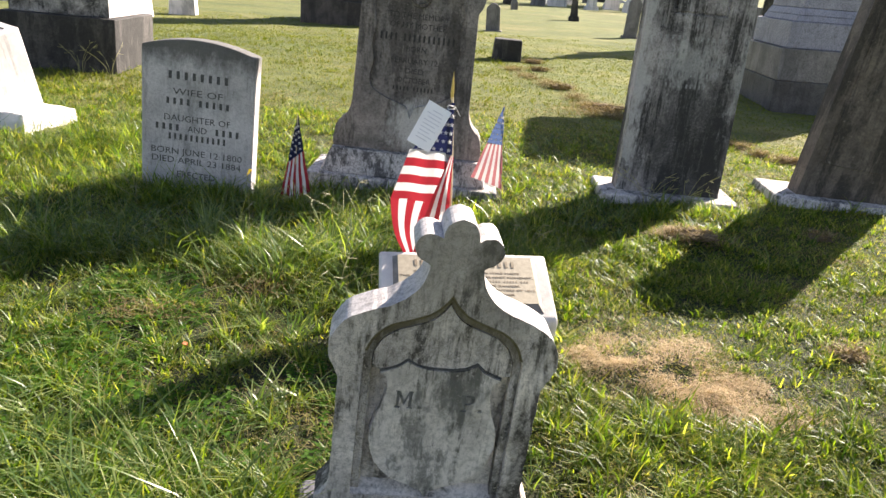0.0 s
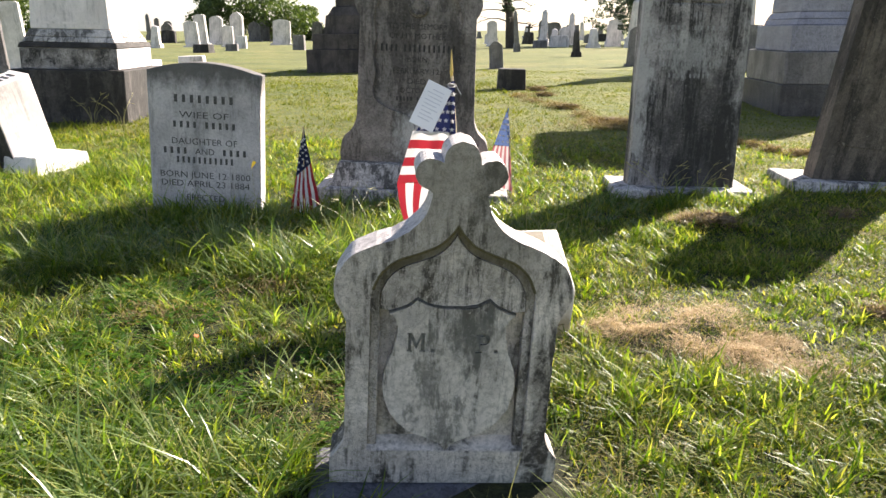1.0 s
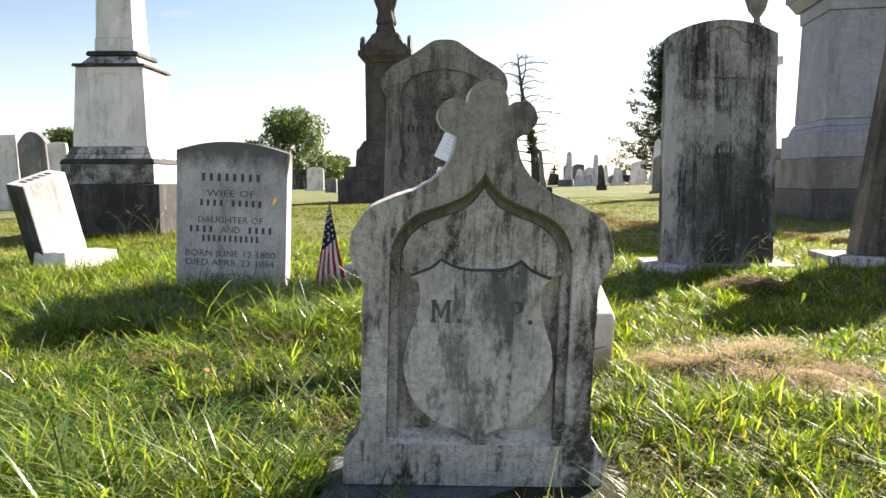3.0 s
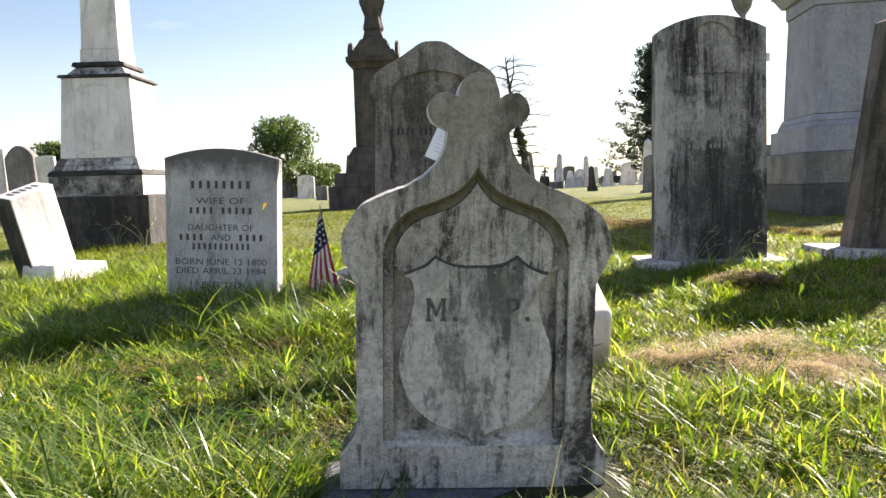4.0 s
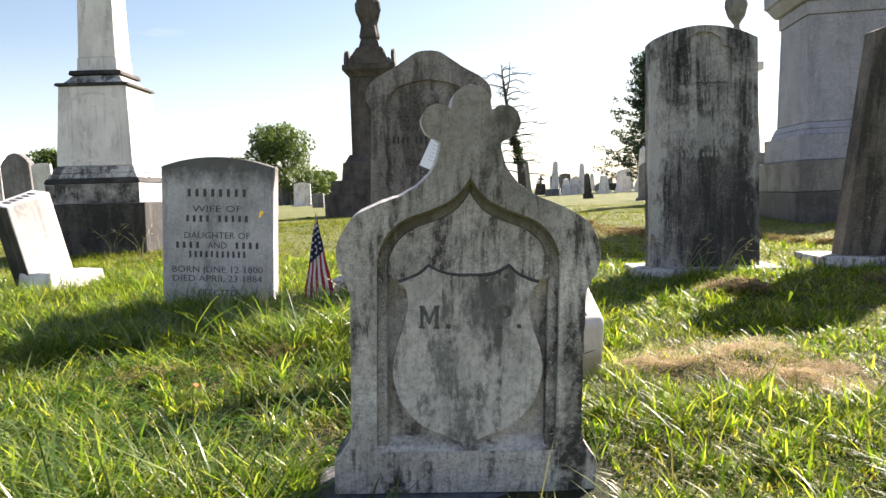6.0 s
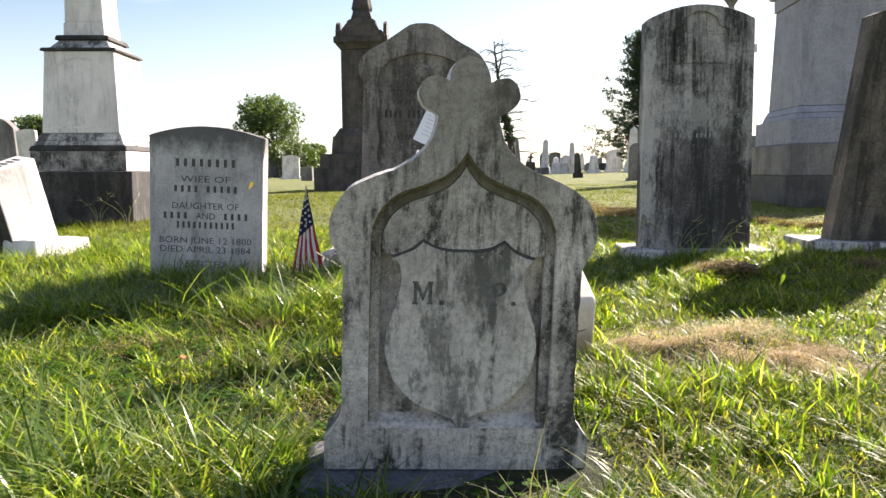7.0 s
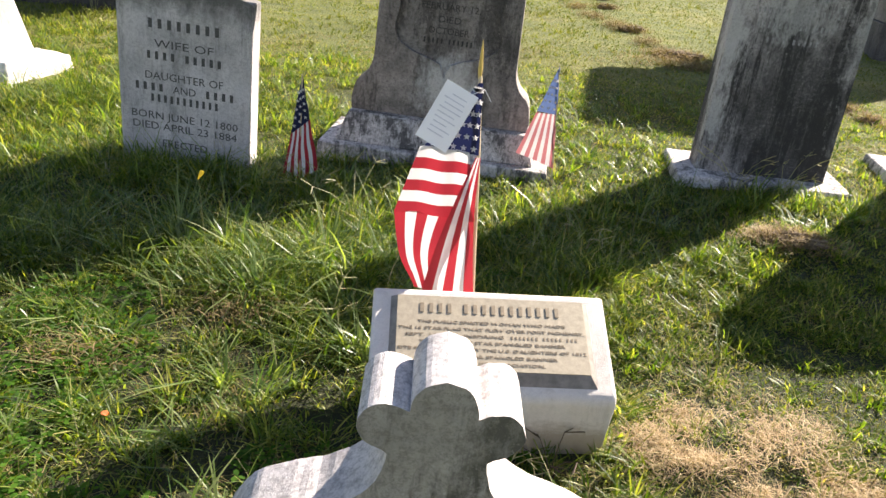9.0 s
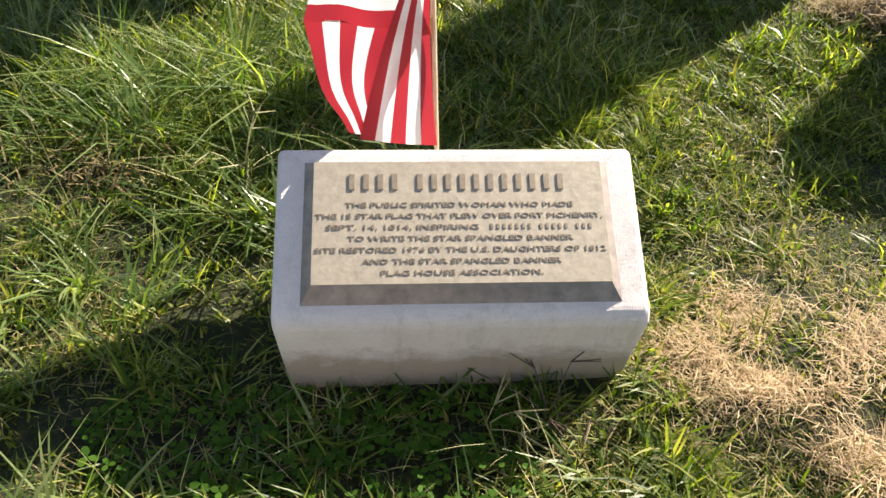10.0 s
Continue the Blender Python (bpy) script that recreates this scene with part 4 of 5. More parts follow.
lathe(bm, [(0.22, 4.42), (0.25, 4.5), (0.22, 4.62), (0.2, 4.78), (0.25, 4.95), (0.3, 5.12), (0.31, 5.3), (0.27, 5.44), (0.12, 5.52), (0.1, 5.58), (0.14, 5.66), (0.15, 5.76), (0.11, 5.86), (0.02, 5.92)], 28)
for v in bm.verts:
    a = math.atan2(v.co.y, v.co.x)
    fold = 1 + 0.1 * math.sin(7 * a + 3 * v.co.z) * (v.co.z < 5.4) + 0.14 * noise.noise(Vector((a, v.co.z * 2.5, 3)))
    v.co.x, v.co.y = v.co.x * fold, v.co.y * fold * 0.8
fig = part("statue", bm, M_BROWNSTONE, None, smooth=True)
fig.matrix_world = pose(-2.76, 19.6, 0.22)
tagged(fig, "weathered draped stone statue on a column", "statue")

urn = thing("urn_monument", pose(6.35, 20.0, 0.25), "pale column monument with stone urn on top", "monument")
tiers(urn, [(0.7, 0.7, -0.1, 0.5), (0.55, 0.55, 0.502, 1.1)], M_FARGREY, "base")
tiers(urn, [(0.4, 0.34, 1.102, 3.1), (0.48, 0.48, 3.102, 3.3), (0.3, 0.16, 3.302, 4.1)], M_FARWHITE, "column")
part("urn", lathe(bmesh.new(), [(0.16, 4.1), (0.08, 4.2), (0.07, 4.3), (0.2, 4.48), (0.28, 4.75), (0.26, 4.9), (0.12, 4.98), (0.1, 5.05), (0.14, 5.12), (0.05, 5.35)], 14), M_FARGREY, urn, smooth=True)


# ---- the rest of the graveyard ----
def far_stone(x, y, w, h, style, tone, k):
    z = float(lift(x, y)) - 0.05
    m = {"w": M_FARWHITE, "g": M_FARGREY, "d": M_SOOT}[tone]
    word = {"w": "white marble", "g": "grey stone", "d": "dark sooty stone"}[tone]
    turn = (k * 37) % 23 - 11
    tip = ((k * 53) % 9 - 4) * (0.9 if style != "block" else 0.4)
    names = {"tablet": ("distant_tablet", "weathered tablet headstone standing on the lawn"), "block": ("low_grave_block", "low block grave marker on the lawn"),
             "obelisk": ("distant_obelisk", "slender obelisk marker standing on the lawn"), "cross": ("distant_cross", "cross-topped marker standing on the lawn")}
    o = thing(names[style][0], pose(x, y, z, 0, tip, turn), word + " " + names[style][1], "headstone", "distant headstones")
    if style == "tablet":
        crown = w * (0.1 + 0.12 * (k % 3))
        soften(part("tablet", outline_solid(tablet_outline(w / 2, w / 2 * 0.96, max(0.2, h - crown), crown, 6), -w * 0.14, w * 0.14), m, o), 0.015)
        bm = bmesh.new()
        box(bm, -w * 0.65, w * 0.65, -w * 0.3, w * 0.3, -0.1, h * 0.1, 0.96)
        part("base", bm, m, o)
    elif style == "block":
        bm = bmesh.new()
        box(bm, -w / 2, w / 2, -w * 0.35, w * 0.35, -0.1, h, 0.9)
        soften(part("block", bm, m, o), 0.02)
    elif style == "obelisk":
        bm = bmesh.new()
        box(bm, -w * 0.34, w * 0.34, -w * 0.34, w * 0.34, h * 0.22, h * 0.93, 0.66)
        box(bm, -w * 0.225, w * 0.225, -w * 0.225, w * 0.225, h * 0.93, h, 0.08)
        part("shaft", bm, m, o)
        bm = bmesh.new()
        box(bm, -w * 0.5, w * 0.5, -w * 0.5, w * 0.5, -0.1, h * 0.22, 0.9)
        soften(part("base", bm, m, o), 0.02)
    else:
        bm = bmesh.new()
        box(bm, -w / 2, w / 2, -w * 0.3, w * 0.3, -0.1, h * 0.6, 0.7)
        part("base", bm, m, o)
        a = w * 0.08
        part("cross", outline_solid(mirrored([(a, h * 0.6), (a, h * 0.78), (w * 0.26, h * 0.78), (w * 0.26, h * 0.86), (a, h * 0.86), (a, h)]), -a, a), m, o)
    return o


FIELD = [(-18.25, 52, 0.8, 2.07, "tablet", "w"), (-18.71, 56, 0.94, 2.03, "tablet", "w"), (-17.2, 56, 0.94, 2.26, "tablet", "w"), (-13.71, 55, 1.23, 1.77, "tablet", "w"),
         (-9.03, 40, 0.62, 0.79, "block", "g"), (-12.55, 36, 0.84, 0.42, "block", "d"), (-12.17, 39, 0.62, 0.4, "block", "g"), (-6.95, 16.5, 0.7, 0.42, "block", "w"), (-6.4, 17.9, 0.6, 0.45, "block", "w")]
FIELD2 = [(-35.7, 85, 0.8, 2.8, "obelisk", "g"), (-36.25, 88, 0.6, 2.4, "tablet", "g"), (-32.7, 82, 1.19, 1.8, "tablet", "g"), (-17.7, 80, 0.8, 2.3, "obelisk", "g"), (-16, 78, 1.06, 1.9, "tablet", "g"),
          (-20.5, 72, 1.07, 1.8, "tablet", "g"), (-20.1, 74, 0.9, 2.0, "tablet", "g"), (0.9, 50, 0.64, 1.6, "tablet", "w"), (0.61, 20.5, 0.36, 0.74, "tablet", "g"), (1.86, 37, 0.3, 1.9, "obelisk", "g"),
          (3.57, 58, 0.9, 1.5, "cross", "d")]
FIELD3 = [(4.04, 50, 0.7, 2.25, "obelisk", "w"), (5.58, 60, 0.86, 1.6, "tablet", "g"), (6.22, 54, 0.66, 2.16, "obelisk", "w"), (4.87, 48, 1.1, 0.7, "block", "w"), (3.57, 46, 0.82, 0.45, "block", "g"),
          (3.77, 30, 0.42, 1.02, "obelisk", "d"), (10.4, 70, 1.3, 0.7, "block", "d"), (12.76, 75, 1.36, 2.0, "tablet", "w"), (8.79, 46, 0.9, 2.7, "obelisk", "w"), (4.37, 22, 0.36, 1.1, "tablet", "g")]
FIELD4 = [(7.07, 11.3, 0.45, 0.55, "tablet", "g"), (7.1, 10.3, 0.5, 0.35, "block", "g"), (12.96, 20, 0.5, 1.1, "tablet", "w"), (14.3, 21, 1.0, 2.5, "obelisk", "w"),
          (-12.5, 19, 0.7, 1.95, "block", "w"), (-11.45, 18.5, 0.8, 1.97, "tablet", "g"), (-10.5, 18.0, 0.45, 1.68, "tablet", "w"), (0.72, 13.45, 0.5, 0.4, "block", "d")]
for k, row in enumerate(FIELD + FIELD2 + FIELD3 + FIELD4):
    far_stone(*row, k)
rng = random.Random(5)
for k in range(46):
    y = rng.uniform(60, 120)
    x = rng.uniform(-0.62, 0.62) * y
    far_stone(x, y, rng.uniform(0.6, 1.2), rng.uniform(0.8, 2.3), rng.choice(["tablet", "tablet", "obelisk", "block"]), rng.choice("wggd"), k)


for k in range(22):
    y = rng.uniform(42, 66)
    x = rng.uniform(0.0, 0.3) * y if k % 3 else rng.uniform(-0.5, -0.2) * y
    far_stone(x, y, rng.uniform(0.5, 0.9), rng.uniform(0.6, 1.7), rng.choice(["tablet", "tablet", "obelisk", "block"]), rng.choice("wwgd"), k + 3)


# ---- trees ----
def crown(blobs, count, size, seed):
    """Leaf clumps scattered through several lobes."""
    r = np.random.default_rng(seed)
    b = np.array(blobs)
    pick = r.choice(len(b), count, p=b[:, 3] ** 2 / (b[:, 3] ** 2).sum())
    d = r.normal(size=(count, 3))
    d /= np.linalg.norm(d, axis=1)[:, None]
    c = b[pick, :3] + d * (b[pick, 3] * r.uniform(0.3, 1.1, count) ** 0.6)[:, None] * (1, 1, 0.85)
    u, v = r.normal(size=(2, count, 3))
    u /= np.linalg.norm(u, axis=1)[:, None]
    v -= (v * u).sum(1)[:, None] * u
    v /= np.linalg.norm(v, axis=1)[:, None]
    s = (size * r.uniform(0.5, 1.4, count))[:, None]
    co = np.stack([c - u * s, c - v * s * 0.5, c + u * s, c + v * s * 0.5], 1).reshape(-1, 3)
    me = bpy.data.meshes.new("crown")
    me.from_pydata(co.tolist(), [], np.arange(count * 4).reshape(-1, 4).tolist())
    return me


def tree(x, y, height, spread, seed, material, label, low=0.16, count=15000, size=0.15):
    r = random.Random(seed)
    o = thing("tree", pose(x, y, 0.25), label, "tree", "distant trees")
    bm = bmesh.new()
    tube(bm, [(0, 0, -0.2), (0.05, 0, height * 0.3), (0, 0.05, height * 0.75)], [height * 0.035, height * 0.025, height * 0.008], 8)
    blobs = []
    for k in range(16):
        a, u = k * 2.4, r.uniform(low, 0.92)
        reach = spread * math.sin(math.pi * min(0.95, 0.22 + 0.75 * (u - low) / (0.95 - low))) * r.uniform(0.55, 0.8)
        tip = (math.cos(a) * reach, math.sin(a) * reach, height * u)
        tube(bm, [(0, 0, height * max(0.1, u - 0.15)), lerp3((0, 0, height * u), tip, 0.5), tip], [height * 0.012, height * 0.008, height * 0.003], 5)
        blobs.append((*tip, spread * r.uniform(0.3, 0.45)))
    blobs.append((0, 0, height * 0.55, spread * 0.6))
    blobs.append((0, 0, height * 0.8, spread * 0.4))
    part("trunk", bm, M_BARK, o)
    me = crown(blobs, count, size, seed)
    me.materials.append(material)
    new("crown", me).parent = o
    return o


def lerp3(a, b, u):
    return tuple(p + (q - p) * u for p, q in zip(a, b))


tree(-20.5, 75, 8.4, 4.3, 1, M_LEAF, "round leafy green tree beyond the graves", 0.1)
tree(-23.6, 70, 4.4, 2.2, 2, M_LEAF, "low leafy green tree beyond the graves", 0.1, 5000)
tree(-17.2, 80, 3.6, 1.6, 3, M_LEAF, "small leafy bush beyond the graves", 0.1, 4000)
tree(-35.3, 60, 5.4, 2.6, 4, M_LEAF, "leafy green tree behind the obelisk", 0.1, 6000)


def evergreen(x, y, height, spread, seed, material, label, count):
    """Ragged tiers of upswept branches with sprays of needles and sky between them."""
    r = random.Random(seed)
    o = thing("tree", pose(x, y, 0.25), label, "tree", "distant trees")
    bm = bmesh.new()
    tube(bm, [(0, 0, -0.2), (0.06, 0, height * 0.4), (0, 0.05, height * 0.97)], [height * 0.032, height * 0.022, height * 0.004], 8)
    blobs = []
    for k in range(80):
        u = 0.08 + 0.88 * (k + r.uniform(0, 0.8)) / 80
        a = k * 2.4 + r.uniform(-0.3, 0.3)
        reach = spread * (1.06 - u) ** 0.75 * r.uniform(0.6, 1.12)
        sag, rise = r.uniform(0.0, 0.25), r.uniform(0.12, 0.5)
        pts = []
        for i in range(6):
            f = i / 5
            pts.append((math.cos(a) * reach * f, math.sin(a) * reach * f, height * u - sag * math.sin(math.pi * f) + rise * f * f))
            if i:
                for j in range(2):
                    blobs.append((pts[-1][0] + r.uniform(-0.3, 0.3) * (0.4 + f), pts[-1][1] + r.uniform(-0.3, 0.3) * (0.4 + f), pts[-1][2] + r.uniform(-0.12, 0.06), 0.22 + 0.26 * r.random() * (1.3 - f)))
        tube(bm, pts, [0.05, 0.04, 0.032, 0.025, 0.018, 0.01], 4)
    part("trunk", bm, M_BARK, o)
    me = crown(blobs, count, 0.085, seed)
    me.materials.append(material)
    new("crown", me).parent = o
    return o


evergreen(11.3, 55, 9.8, 4.3, 5, M_NEEDLE, "dark ragged evergreen tree beyond the graves", 36000)
tree(26.5, 40, 5.5, 2.6, 6, M_LEAF_DARK, "dark leafy tree beyond the graves", 0.12, 6000)


def bare_tree(x, y, height, seed):
    r = random.Random(seed)
    o = thing("bare_tree", pose(x, y, 0.3), "leafless dead tree with thin bare branches", "tree")
    bm = bmesh.new()
    spine = [(0, 0, -0.3), (-0.1, 0, height * 0.25), (-0.5, 0.1, height * 0.5), (-0.8, 0, height * 0.75), (-1.0, 0, height)]
    tube(bm, spine, [0.28, 0.22, 0.16, 0.09, 0.02], 8)
    part("trunk", bm, M_BARK, o)
    bm = bmesh.new()
    tube(bm, [spine[3], (-0.55, 0.1, height * 0.88), (-0.5, 0, height * 1.02)], [0.06, 0.04, 0.015], 5)
    part("branch", bm, M_BARK, o)
    for k in range(46):
        bm = bmesh.new()
        u = 0.16 + 0.8 * (k + r.random()) / 46
        i = min(3, int(u * 4))
        base = lerp3(spine[i], spine[i + 1], u * 4 - i)
        a, reach = k * 2.4 + r.uniform(-0.5, 0.5), (1.5 - 0.6 * u) * r.uniform(0.8, 1.7)
        bend = r.uniform(-0.35, 0.35)
        pts = [base]
        for f in (0.3, 0.6, 0.85, 1.0):
            w = a + bend * f
            pts.append((base[0] + math.cos(w) * reach * f, base[1] + math.sin(w) * reach * f, base[2] + 0.22 * math.sin(math.pi * f) + r.uniform(-0.05, 0.12) * f - 0.1 * f * f))
        tube(bm, pts, [0.042, 0.032, 0.024, 0.016, 0.01], 4)
        for s in range(6):
            j = r.randrange(1, 4)
            p = lerp3(pts[j], pts[j + 1], r.random())
            w = a + r.choice((-0.7, 0.7)) + r.uniform(-0.3, 0.3)
            l = reach * r.uniform(0.18, 0.4)
            tube(bm, [p, (p[0] + math.cos(w) * l * 0.6, p[1] + math.sin(w) * l * 0.6, p[2] + 0.06), (p[0] + math.cos(w) * l, p[1] + math.sin(w) * l, p[2] + r.uniform(0.0, 0.2))], [0.016, 0.012, 0.007], 3)
        part("branch", bm, M_BARK, o)
    me = crown([(*lerp3(spine[1], spine[2], u), 0.34) for u in (0.1, 0.4, 0.7, 1.0)] + [(*lerp3(spine[2], spine[3], u), 0.2) for u in (0.3, 0.6)], 900, 0.1, 9)
    me.materials.append(M_LEAF_DARK)
    new("ivy", me).parent = o


bare_tree(1.85, 45, 7.6, 3)

# ---- grass ----
KEEP_OUT = [(-0.27, 0.5, 1.86, 2.22), (-0.13, 0.57, 3.0, 3.31), (-2.02, -1.26, 5.1, 5.22), (-0.98, 0.44, 5.42, 6.0), (1.16, 2.24, 5.6, 6.18), (2.56, 3.78, 5.9, 6.5), (-3.85, -3.2, 6.1, 6.6), (-5.45, -4.1, 9.3, 10.65), (4.35, 6.1, 10.95, 12.7)]


def field_noise(x, y, scale, seed):
    r = np.random.default_rng(seed)
    grid = r.uniform(0, 1, (64, 64))
    u, v = x * scale + 100, y * scale + 100
    i, j = np.floor(u).astype(int), np.floor(v).astype(int)
    a, b = u - i, v - j
    a, b = a * a * (3 - 2 * a), b * b * (3 - 2 * b)
    g = lambda p, q: grid[p % 64, q % 64]
    return (g(i, j) * (1 - a) + g(i + 1, j) * a) * (1 - b) + (g(i, j + 1) * (1 - a) + g(i + 1, j + 1) * a) * b


def blades(name, x, y, length, width, lean_amount, material, seed, label, base=0.0, flop=0.35, way_to=None, simple=False):
    """Curved blades, each of two quads and a tip."""
    r = np.random.default_rng(seed)
    n = len(x)
    a = r.uniform(0, math.tau, n) if way_to is None else way_to
    way = np.stack([np.cos(a), np.sin(a)], 1)
    out = length * lean_amount * r.uniform(0.3, 1.5, n)
    z0 = lift(x, y) + base
    tw = a + math.pi / 2 + r.uniform(-0.6, 0.6, n)
    side = np.stack([np.cos(tw), np.sin(tw), np.zeros(n)], 1) * (width * r.uniform(0.6, 1.3, n))[:, None] / 2
    root = np.stack([x, y, z0 - 0.01], 1)

    def at(u, drop):
        p = root.copy()
        p[:, :2] += way * (out * u ** 1.6)[:, None]
        p[:, 2] += length * (u - drop * u * u)
        return p
    drop = flop * np.clip(r.uniform(0, 1.5, n), 0, 1.2)
    if simple:
        p1, p3 = at(0.55, drop), at(1.0, drop)
        rows_of, faces_of = (root - side, root + side, p1 + side * 0.8, p1 - side * 0.8, p3), ((0, 1, 2, 3), (3, 2, 4))
    else:
        p1, p2, p3 = at(0.4, drop), at(0.75, drop), at(1.0, drop)
        rows_of = (root - side, root + side, p1 + side * 0.9, p1 - side * 0.9, p2 + side * 0.6, p2 - side * 0.6, p3)
        faces_of = ((0, 1, 2, 3), (3, 2, 4, 5), (5, 4, 6))
    per = len(rows_of)
    co = np.stack(rows_of, 1).reshape(-1, 3).astype(np.float32)
    order = np.array([i for f in faces_of for i in f])
    loops = (np.arange(n)[:, None] * per + order).astype(np.int32).reshape(-1)
    first = np.cumsum([0] + [len(f) for f in faces_of])[:-1]
    starts = (np.arange(n)[:, None] * len(order) + first).astype(np.int32).reshape(-1)
    me = bpy.data.meshes.new(name)
    me.vertices.add(n * per)
    me.vertices.foreach_set("co", co.reshape(-1))
    me.loops.add(len(loops))
    me.loops.foreach_set("vertex_index", loops)
    me.polygons.add(n * len(faces_of))
    me.polygons.foreach_set("loop_start", starts)
    me.update(calc_edges=True)
    me.validate()
    me.materials.append(material)
    ob = new(name, me)
    return tagged(ob, label, "grass", kind="stuff")


def scatter(n, x0, x1, y0, y1, seed):
    r = np.random.default_rng(seed)
    x, y = r.uniform(x0, x1, n), r.uniform(y0, y1, n)
    ok = np.ones(n, bool)
    for a, b, c, d in KEEP_OUT:
        ok &= ~((x > a) & (x < b) & (y > c) & (y < d))
    return x[ok], y[ok]


def hay_mask(x, y):
    """1 where the cut hay lies."""
    m = np.zeros_like(x)
    for cx, cy, rx, ry in HAY:
        m = np.maximum(m, 1 - ((x - cx) / rx) ** 2 - ((y - cy) / ry) ** 2)
    return np.clip(m * 2 + 0.6 * (field_noise(x, y, 9, 3) - 0.5), 0, 1) * (m > -0.3)


HAY = [(1.02, 3.2, 0.3, 0.22), (1.36, 3.0, 0.3, 0.09), (0.84, 3.12, 0.2, 0.15), (1.56, 4.9, 0.17, 0.09), (1.12, 2.9, 0.2, 0.1), (1.1, 3.03, 0.2, 0.12), (1.38, 2.8, 0.3, 0.13)]


def lush(x, y):
    """How tall the grass grows: rank on the shaded side and round the stones, short where it was mown."""
    v = 0.12 + 0.4 * field_noise(x, y, 2.2, 8) + 0.8 * field_noise(x, y, 7.5, 18) ** 1.5 + 0.25 * field_noise(x, y, 15.0, 28)
    v *= np.where(x > 0.75, 0.75, 1.0)
    v *= np.where(y > 6.5, 0.75, 1.0)
    for cx, cy, rx, ry, up in ((-0.3, 3.85, 0.6, 0.32, 0.8), (-0.75, 1.9, 0.6, 0.4, 0.75), (0.6, 4.5, 0.55, 0.4, 0.6), (-1.5, 4.9, 0.9, 0.22, 0.6), (-4.3, 8.6, 0.9, 0.5, 0.7), (1.7, 5.45, 0.5, 0.15, 0.6),
                               (-0.55, 4.7, 0.4, 0.25, 0.6), (-0.95, 4.1, 0.5, 0.28, 0.5), (-2.0, 4.0, 1.2, 0.25, 0.8), (-2.8, 6.2, 1.2, 0.8, 0.5), (-1.65, 4.95, 0.6, 0.12, 0.5), (-0.35, 2.8, 0.4, 0.35, -0.35), (0.35, 2.65, 0.5, 0.25, -0.3), (-0.6, 3.35, 0.35, 0.18, -0.3), (0.95, 2.62, 0.5, 0.2, 0.55), (1.5, 2.75, 0.2, 0.1, 0.4), (1.1, 2.3, 0.8, 0.4, 0.3)):
        v += up * np.exp(-((x - cx) / rx) ** 2 - ((y - cy) / ry) ** 2)
    return np.clip(v, np.where(x > 0.6, 0.42, 0.25), 1.6)


def lawn(name, n, area, seed, base_len, width, lean_amount, material, label, flop=0.35, simple=False):
    x, y = scatter(n, *area, seed)
    r = np.random.default_rng(seed + 100)
    keep = r.uniform(0, 1, len(x)) > 0.62 * hay_mask(x, y)
    keep &= r.uniform(0, 1, len(x)) < 0.42 + 1.0 * field_noise(x, y, 5.0, seed + 7)
    edge = np.minimum(np.minimum(x - area[0], area[1] - x), np.minimum(y - area[2], area[3] - y))
    keep &= r.uniform(0, 1, len(x)) < np.clip(edge / 0.5 + 0.05, 0, 1)
    x, y = x[keep], y[keep]
    length = base_len * lush(x, y) * np.random.default_rng(seed + 1).uniform(0.5, 1.35, len(x))
    return blades(name, x, y, length, width, lean_amount, material, seed + 2, label, flop=flop, simple=simple)


def tufts(name, centres, per, area, seed, base_len, width, material, label, spray=0.85, flop=0.45):
    """Clumps whose blades spray outwards from one root."""
    cx, cy = scatter(centres, *area, seed)
    r = np.random.default_rng(seed + 5)
    keep = r.uniform(0, 1, len(cx)) < (lush(cx, cy) - 0.22) * np.where(cx > 0.6, 1.05, 0.95)
    keep &= hay_mask(cx, cy) < 0.3
    edge = np.minimum(np.minimum(cx - area[0], area[1] - cx), np.minimum(cy - area[2], area[3] - cy))
    keep &= r.uniform(0, 1, len(cx)) < np.clip(edge / 0.6 + 0.08, 0, 1)
    cx, cy = cx[keep], cy[keep]
    size = base_len * (0.35 + 0.65 * lush(cx, cy)) * r.uniform(0.6, 1.3, len(cx))
    lean_to = r.uniform(0, math.tau, len(cx))
    n = len(cx) * per
    k = np.repeat(np.arange(len(cx)), per)
    x, y = cx[k] + r.normal(0, 0.018, n), cy[k] + r.normal(0, 0.018, n)
    length = size[k] * r.uniform(0.45, 1.2, n)
    way = np.where(r.uniform(0, 1, n) < 0.55, lean_to[k] + r.normal(0, 0.5, n), r.uniform(0, math.tau, n))
    return blades(name, x, y, length, width, spray, material, seed + 2, label, flop=flop, way_to=way, simple=y.min() > 4)


lawn("grass", 120000, (-2.9, 3.0, 0.7, 4.6), 11, 0.05, 0.0052, 1.1, M_GRASS, "green unmown grass with drying blades", simple=True)
lawn("grass", 95000, (0.2, 3.8, 0.7, 5.4), 12, 0.052, 0.0046, 1.4, M_GRASS_DRY, "sun-dried yellowing grass blades", simple=True)
lawn("grass", 165000, (-5.0, 5.2, 3.8, 8.4), 13, 0.075, 0.0062, 0.9, M_GRASS, "green unmown grass between the graves", simple=True)
lawn("grass", 70000, (-4.6, 4.8, 4.6, 8.5), 17, 0.07, 0.006, 1.1, M_GRASS_DRY, "yellowing grass between the graves", simple=True)
lawn("grass", 85000, (-8.5, 8.5, 7.5, 20.0), 14, 0.07, 0.011, 1.0, M_GRASS_FAR, "sunlit grass further off", simple=True)
